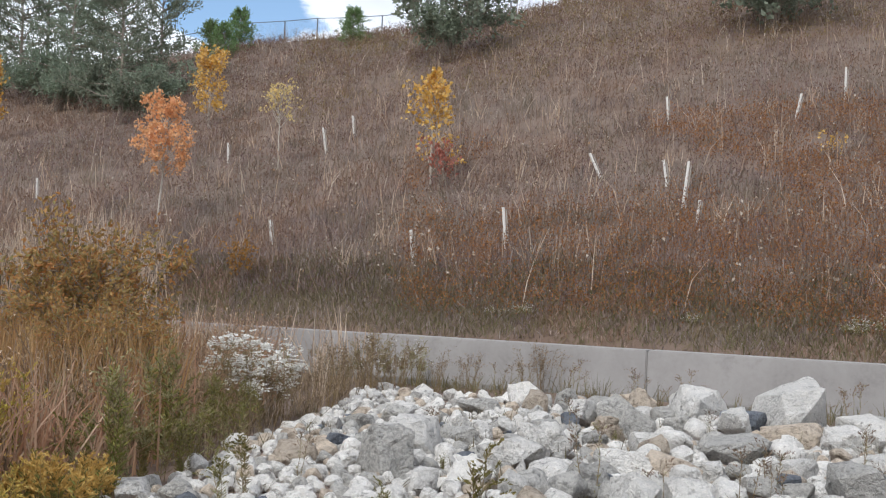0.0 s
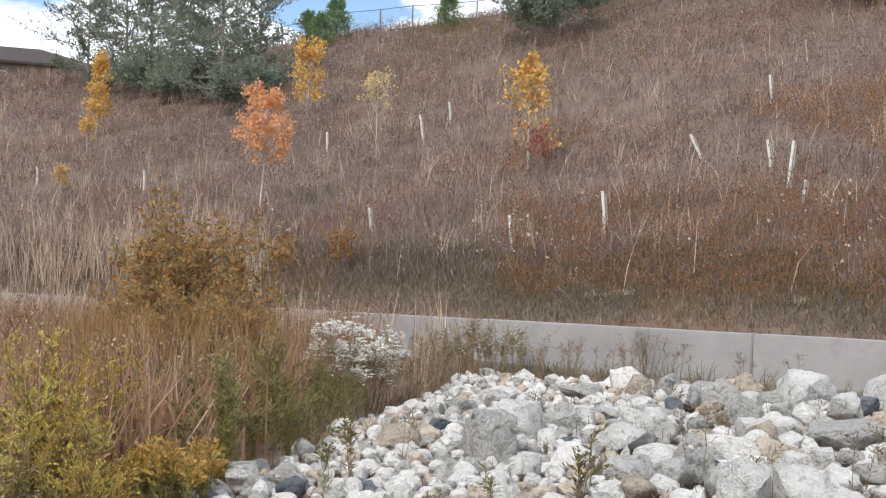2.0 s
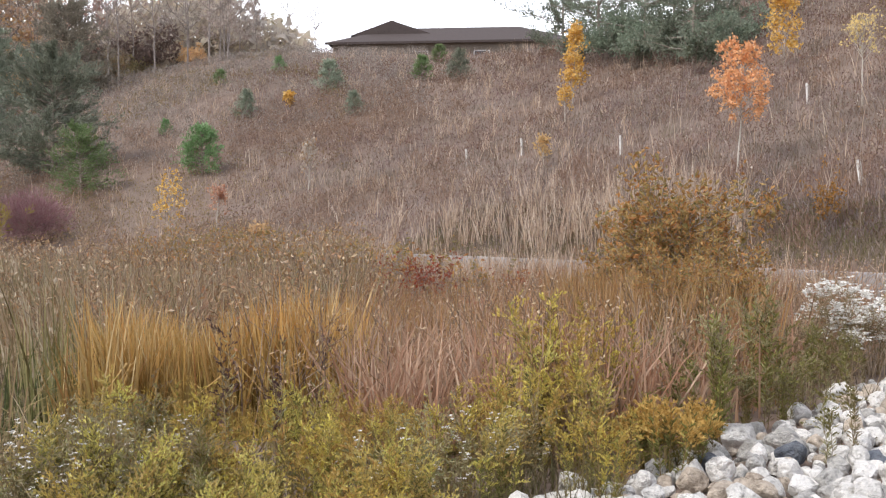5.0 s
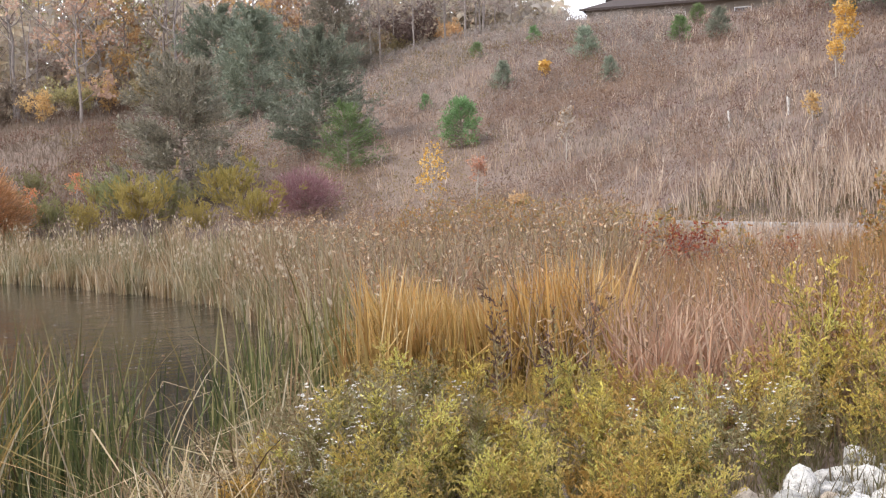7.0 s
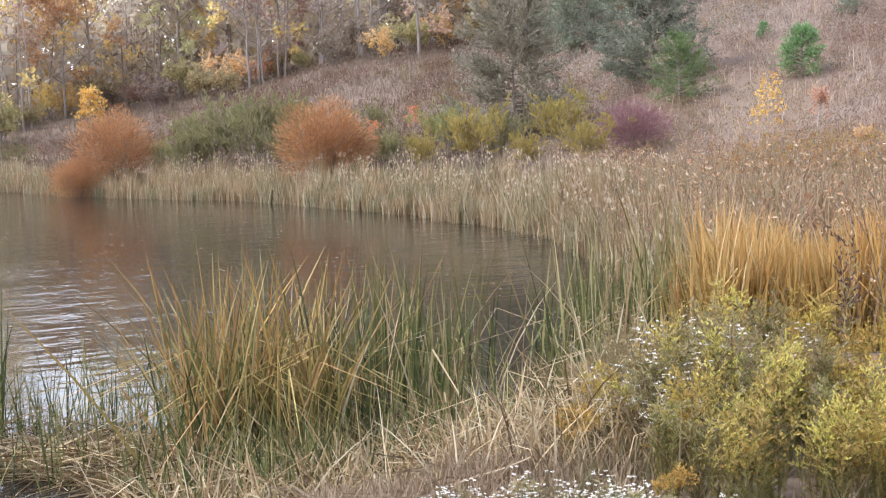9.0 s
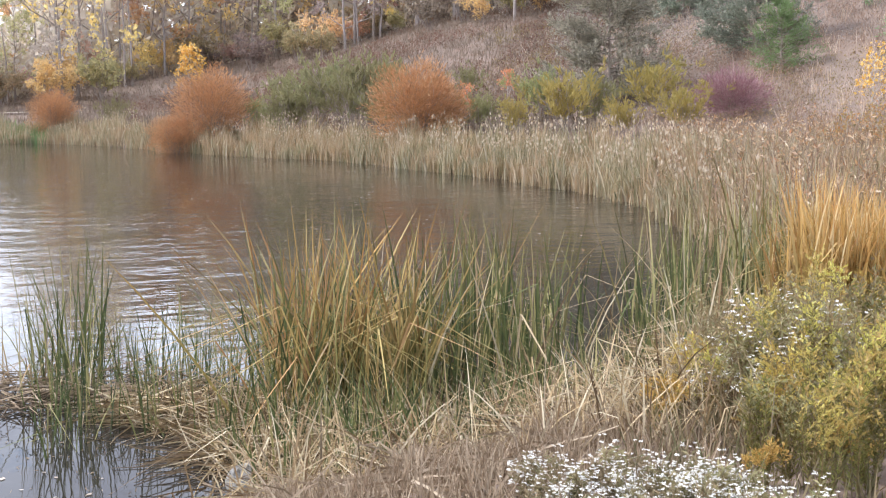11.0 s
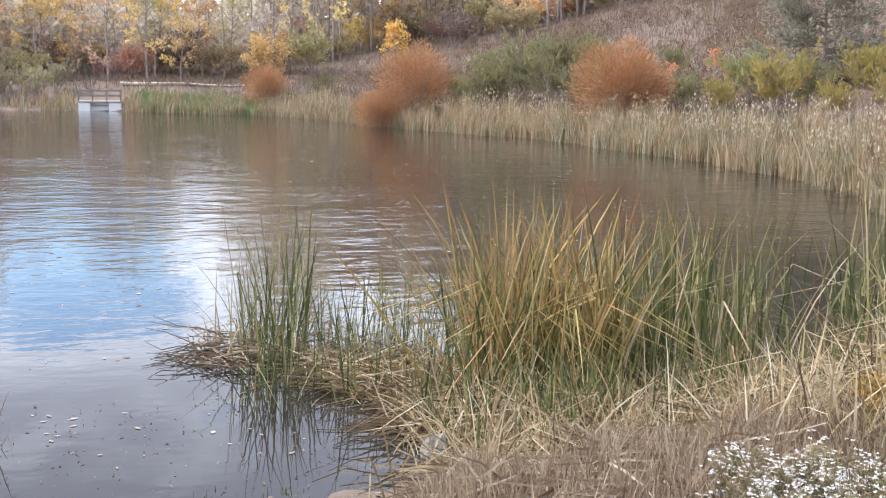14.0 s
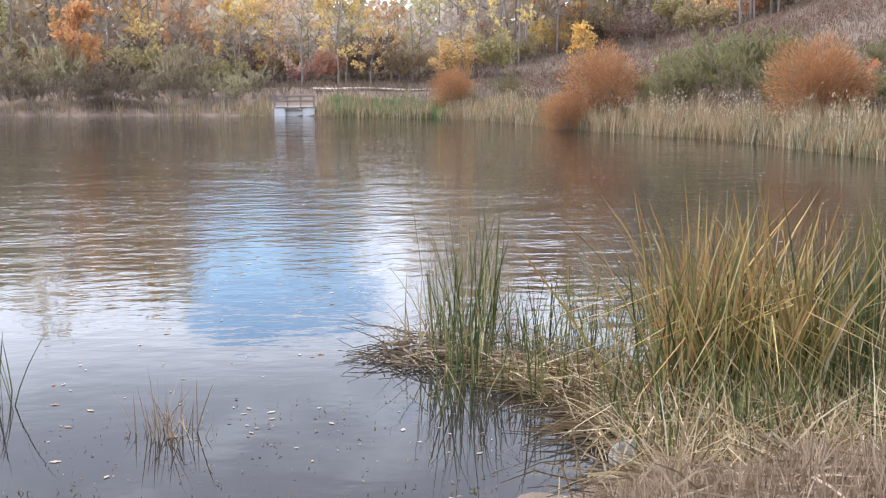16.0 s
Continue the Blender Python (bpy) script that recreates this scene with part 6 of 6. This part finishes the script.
# ---- tree guards on the hill ----
STAKES = [(1.5, 24.7, 0.76, 6), (-3.2, 25.0, 1.01, 5), (-12.0, 27.2, 1.13, -6), (-7.9, 30.7, 0.76, 25), (6.2, 39.6, 0.92, 9), (4.8, 41.6, 0.85, 6), (-11.2, 29.3, 0.70, 8), (-11.2, 35.9, 0.98, 4),
          (-12.7, 26.0, 0.55, -6), (-17.3, 34.7, 0.90, -11), (-19.6, 37.5, 1.06, -1), (11.1, 40.4, 0.75, 2), (8.7, 28.6, 0.65, 7), (20.1, 40.5, 0.72, 2), (25.1, 45.5, 0.70, 3), (27.9, 45.5, 0.66, 4)]


def tree_guard():
    g = new("tree_guard")
    bm = bmesh.new()
    for rad in (0.035, 0.031):
        bmesh.ops.create_cone(bm, cap_ends=False, segments=10, radius1=rad, radius2=rad * 1.05, depth=1.0)
    bmesh.ops.translate(bm, verts=bm.verts, vec=(0, 0, 0.5))
    part("tube", bm, STAKE_PLASTIC, g, "white plastic tube")
    part("stake", box(0.052, 0.08, -0.014, 0.014, -0.1, 0.92, 0.003), GREY_WOOD, g, "weathered wooden stake")
    return g


guard = tree_guard()
tagged(guard, "leaning white plastic tree guard tied to a stake", "tree guard", "tree guards on the hill")
for i, (az, r, h, tilt) in enumerate(STAKES):
    m = Matrix.Translation(ground(az, r)) @ pose(0, 0, 0, 0, 0, az) @ pose(0, 0, 0, 0, -tilt, 0) @ Matrix.Diagonal((1, 1, h, 1))
    if i:
        copy_thing(guard, m)
    else:
        first = m
guard.matrix_basis = first

# ---- small outlet deck on the far shore ----


def deck():
    c = ground(90.95, 91.0)
    d = root("outlet_deck", (c.x, c.y, 0), "small railed deck on white concrete piers at the far shore", "deck", turn=90.95)
    for x0, x1 in ((-1.6, -0.72), (0.62, 1.6)):
        part("pier", box(x0, x1, -0.5, 1.6, -0.6, 0.66, 0.03), WHITE_PAINT, d, "white concrete pier")
    part("cross_beam", box(-0.715, 0.615, -0.32, -0.16, 0.36, 0.5), GREY_WOOD, d)
    part("back_wall", box(-0.715, 0.615, -0.15, 0.1, -0.6, 0.64), WHITE_PAINT, d)
    for i in range(11):
        part("plank", box(-1.65 + 0.3 * i, -1.37 + 0.3 * i, -0.6, 2.4, 0.69, 0.76, 0.006), GREY_WOOD, d)
    for y in (-0.55, 2.2):
        for x in (-1.58, -0.55, 0.5, 1.55):
            part("rail_post", box(x - 0.045, x + 0.045, y - 0.045, y + 0.045, 0.76, 1.62, 0.006), RAIL_WOOD, d)
        for z in (1.16, 1.56):
            part("rail", box(-1.68, 1.65, y - 0.075, y - 0.047, z - 0.06, z + 0.06, 0.006), RAIL_WOOD, d)
    for x in (-1.58, 1.55):
        part("side_rail", box(x - 0.03, x + 0.03, -0.5, 2.15, 1.51, 1.60, 0.006), RAIL_WOOD, d)


deck()
# gravel track behind the deck
pts = [(spot(a, float(np.interp(a, [78, 84, 92, 96], [103, 99.5, 100, 101])))) for a in np.arange(83.4, 90.6, 0.6)]
v = []
for x, y in pts:
    q = np.array([x, y]) / math.hypot(x, y)
    for s in (-0.5, 0.5):
        v.append((x + q[0] * s, y + q[1] * s, float(terrain(x + q[0] * s, y + q[1] * s)) + 0.05))
n = len(pts)
GRAVEL = solid("pale_gravel", ["a89c8a", "bdb2a0", "c8beae"], 2, 0.95, 0.4, 20)
tagged(new("gravel_track", mesh_of("gravel_track", v, [(2 * i, 2 * i + 1, 2 * i + 3, 2 * i + 2) for i in range(n - 1)], GRAVEL)), "pale gravel track along the far bank", "track", kind="structure")

# ---- flowering plants near the camera ----
RODS = [goldenrod(300 + i, 1.0, 8, True, (GOLDENROD, GREEN_ROD)[i % 2], (GOLD_TOP, FADED_TOP)[i % 2], fan=(0.32, 0.2)[i % 2]) for i in range(4)] + [goldenrod(310, 0.55, 14, True, GREEN_ROD, OCHRE_TOP, leafy=50)]
rg = random.Random(31)
SPOTS = [(23.3, 8.6, 0, 1.2), (24.6, 8.2, 1, 1.05), (21.6, 8.9, 2, 1.0), (16.9, 8.1, 4, 0.9), (18.0, 7.7, 4, 1.0), (19.2, 8.0, 4, 0.95), (16.2, 8.5, 4, 0.7)]
for i in range(52):
    az = rg.uniform(21, 46)
    SPOTS.append((az, rg.uniform(5.6, 8.6) + (0.6 if az < 30 else 0), rg.choice((0, 0, 1, 2, 3)), rg.uniform(0.6, 1.0) * float(np.interp(az, [21, 29, 33, 47], [0.95, 0.85, 0.68, 0.72]))))
for i in range(10):
    SPOTS.append((rg.uniform(43, 49), rg.uniform(5.6, 7.4), rg.randrange(5), rg.uniform(0.45, 0.75)))
SPOTS += [(50.2, 5.9, 1, 0.4), (51.6, 6.2, 0, 0.42), (52.8, 5.8, 4, 0.5), (49.4, 6.3, 3, 0.5)]
for i in range(46):
    SPOTS.append((rg.uniform(29, 48.5), rg.uniform(4.8, 6.2), rg.choice((0, 1, 1, 2, 3, 3, 4)), rg.uniform(0.35, 0.62)))
for az, r, k, s in SPOTS:
    stemmed("goldenrod", RODS[k], ground(az, r), "faded yellow-olive goldenrod with feathery tops", "goldenrod", "goldenrods", rg.uniform(0, 360), s)
WEEDS = [goldenrod(320 + i, 1.15, 6, True, GREEN_ROD, OLIVE_LEAF, 90, 0.16, 0.075) for i in range(2)]
for az, r, s in ((13.2, 10.6, 1.05), (11.2, 12.0, 0.7), (16.2, 11.6, 1.0), (12.0, 10.2, 0.55), (15.3, 10.2, 0.7), (18.5, 11.0, 0.8), (9.6, 12.6, 0.6),
                 (15.6, 9.0, 1.0), (14.2, 9.6, 0.6), (12.4, 10.0, 0.6),
                 (48.4, 5.2, 0.45), (47, 5.0, 0.4), (43, 5.0, 0.4), (45, 5.4, 0.4), (41, 5.4, 0.5), (44, 5.8, 0.6), (46, 6.2, 0.65), (48.5, 5.9, 0.6), (41, 5.9, 0.6), (47.5, 6.3, 0.6), (43, 6.8, 0.7)):
    stemmed("green_weed", WEEDS[int(az) % 2], ground(az, r), "upright dull green leafy weed beside the stones", "weed", "weeds by the stones", az * 50, s)
DARKWEED = goldenrod(330, 1.15, 3, True, OLIVE_LEAF, DARK_SEED, 36, 0.22, plumy=0.55, arms_out=0.16)
for az, r, s in ((39.6, 6.9, 1.0), (37.2, 6.9, 0.95)):
    stemmed("dark_weed", DARKWEED, ground(az, r), "weed with dark brown withered seed heads", "weed", "withered weeds", az * 40, s, "seed_head")
LONE = goldenrod(324, 0.8, 2, True, OLIVE_LEAF, GREEN_ROD, 60, 0.16, 0.07)
for az, r, s in ((-1.6, 7.0, 1.0), (2.1, 7.6, 0.55), (9.0, 8.6, 0.9), (10.4, 8.2, 0.75), (16.3, 9.2, 1.1), (14.9, 9.3, 1.0), (13.4, 9.8, 0.9), (11.8, 10.4, 0.95), (11.2, 10.7, 0.8),
                 (10.3, 11.1, 0.85), (9.4, 11.7, 0.8), (8.6, 12.2, 0.7), (17.3, 9.0, 0.9), (13.0, 10.6, 1.1), (10.6, 11.8, 0.95)):
    stemmed("green_weed", LONE, ground(az, r), "slender green leafy weed growing among pale stones", "weed", "weeds by the stones", az * 50, s)
for az, r, s in ((4.9, 7.3, 0.3), (5.4, 7.5, 0.25), (-0.4, 10.2, 0.22), (-8.0, 12.6, 0.3), (-9.0, 12.4, 0.25)):
    stemmed("green_weed", WEEDS[0], ground(az, r), "low leafy green weed in a gap between stones", "weed", "weeds by the stones", az * 50, s)
TWIGGY = [goldenrod(332 + i, 0.95, 9, True, FORB, OLD_REED, 34, 0.4, 0.05, 0.4) for i in range(2)]
for i, (az, r, s) in enumerate(((6.6, 14.6, 0.9), (5.6, 15.4, 1.0), (4.4, 16.0, 1.0), (3.4, 16.8, 1.05), (2.2, 16.9, 0.95), (7.6, 13.6, 0.8), (0.2, 17.3, 0.75), (-1.4, 17.6, 0.7), (-4.6, 17.6, 0.75), (-5.3, 17.7, 0.85), (19.4, 11.2, 1.0), (18.4, 11.8, 1.1), (16.8, 11.6, 1.0), (20.6, 11.6, 1.0), (21.6, 12.4, 1.1), (11.4, 12.6, 0.8), (12.8, 12.2, 0.9))):
    stemmed("withered_weed", TWIGGY[i % 2], ground(az, r), "twiggy grey-brown withered weed beside the stones" if az < 10 else "twiggy withered weed tangled in russet grass", "weed", "twiggy weeds", az * 60, s, "seed_head")
ASTERS = [aster(340, 1.15, 16, 580, 0.52, 0.035), aster(341, 0.8, 12, 55, 0.5, 0.02), aster(342, 0.34, 11, 260, 0.9, 0.015)]


def put_aster(az, r, k, s, label):
    ob = plant("white_aster", ASTERS[k], ground(az, r), label, "aster", "asters", az * 70, s, ("foliage", "blossom"))
    for c in ob.children:
        tagged(c, kind="stuff")


for az, r, k, s in ((9.4, 13.2, 0, 1.0), (8.3, 13.8, 0, 0.9), (3.4, 18.0, 1, 1.1), (2.2, 18.3, 1, 1.05), (5.0, 17.6, 1, 0.9), (1.2, 18.6, 1, 0.9)):
    put_aster(az, r, k, s, "bushy white-flowered aster at the stones' edge")
for az, r, s in ((-21.2, 18.6, 0.9), (-20.0, 18.5, 0.7), (-22.6, 18.7, 0.8), (-4.2, 20.0, 0.7), (-2.8, 20.2, 0.6), (-12.6, 19.0, 0.6)):
    put_aster(az, r, 2, s, "low white-flowered aster on the verge above the wall")
for i in range(17):
    put_aster(rg.uniform(43, 50.5), rg.uniform(5.5, 7.2), 1, rg.uniform(0.55, 0.9), "pale aster with small white flowers near the shore")
for i in range(11):
    put_aster(rg.uniform(48.5, 58.5), rg.uniform(4.1, 4.7), 2, rg.uniform(0.4, 0.75), "low white-flowered aster on the stony bank")
for az, r in ((28.6, 6.6), (31.4, 6.2), (26.0, 7.1)):
    put_aster(az, r, 1, 0.8, "small white aster among goldenrod")
SEDUM = goldenrod(345, 0.17, 9, True, MAROON_TWIG, MAROON_TWIG, 20, 0.9, 0.03)
for az, r, s in ((4.4, 6.8, 0.9), (3.0, 6.75, 1.0), (1.6, 6.75, 0.9), (-2.0, 6.75, 1.0), (-3.4, 6.8, 0.8)):
    stemmed("maroon_weed", SEDUM, ground(az, r), "low maroon-leaved weed among pale stones", "weed", "maroon weeds", az * 33, s, "seed_head")
THIN = [goldenrod(350 + i, 0.75, 2, True, OLIVE_LEAF, FORB, 20, 0.25, 0.05, 0.4) for i in range(2)]
for i in range(46):
    az = rg.uniform(-22, 9)
    r = 16.0 / math.cos(radians(az + 28)) - rg.uniform(0.3, 1.2) if i < 34 else rg.uniform(8.5, 14)
    stemmed("thin_weed", THIN[i % 2], ground(az, r), "thin dry weed growing between the stones", "weed", "weeds between stones", rg.uniform(0, 360), rg.uniform(0.5, 1.0))
for i in range(44):
    az, r = rg.uniform(48, 60), rg.uniform(4.1, 5.0)
    ob = new("bank_stone", ROCKS[0][i % 6])
    w = rg.uniform(0.08, 0.2)
    ob.matrix_basis = Matrix.Translation(ground(az, r) + Vector((0, 0, w * 0.15))) @ pose(0, 0, 0, 0, 0, rg.uniform(0, 360)) @ Matrix.Diagonal((w, w * 0.8, w * 0.6, 1))
    tagged(ob, "pale limestone rock half hidden by asters", "stone", "bank stones")
ob = new("shore_stone", ROCKS[1][1])
ob.matrix_basis = Matrix.Translation(ground(74.2, 7.95) + Vector((0, 0, 0.13))) @ pose(0, 0, 0, 0, 22, 74) @ Matrix.Diagonal((0.21, 0.18, 0.36, 1))
tagged(ob, "pale grey angular stone at the water's edge", "stone")

# pale pebbles where the bank meets the water
g = np.random.default_rng(91)
pieces = []
for i in range(190):
    q = ground(g.uniform(74, 106), g.uniform(6.2, 7.5))
    w = g.uniform(0.03, 0.1)
    mt = np.array(Matrix.Translation(q + Vector((0, 0, 0.015 + w * 0.12))) @ pose(0, 0, 0, g.normal(0, 8), g.normal(0, 8), g.uniform(0, 360)) @ Matrix.Diagonal((w * 1.25, w * 0.9, w * 0.45, 1)))
    v, f = PEBBLES[1][i % 6]
    pieces.append((v @ mt[:3, :3].T + mt[:3, 3], f))
stuff("shore_pebbles", *joined(pieces), STONE[2], "dull flat pebbles along the muddy water's edge", "pebbles")
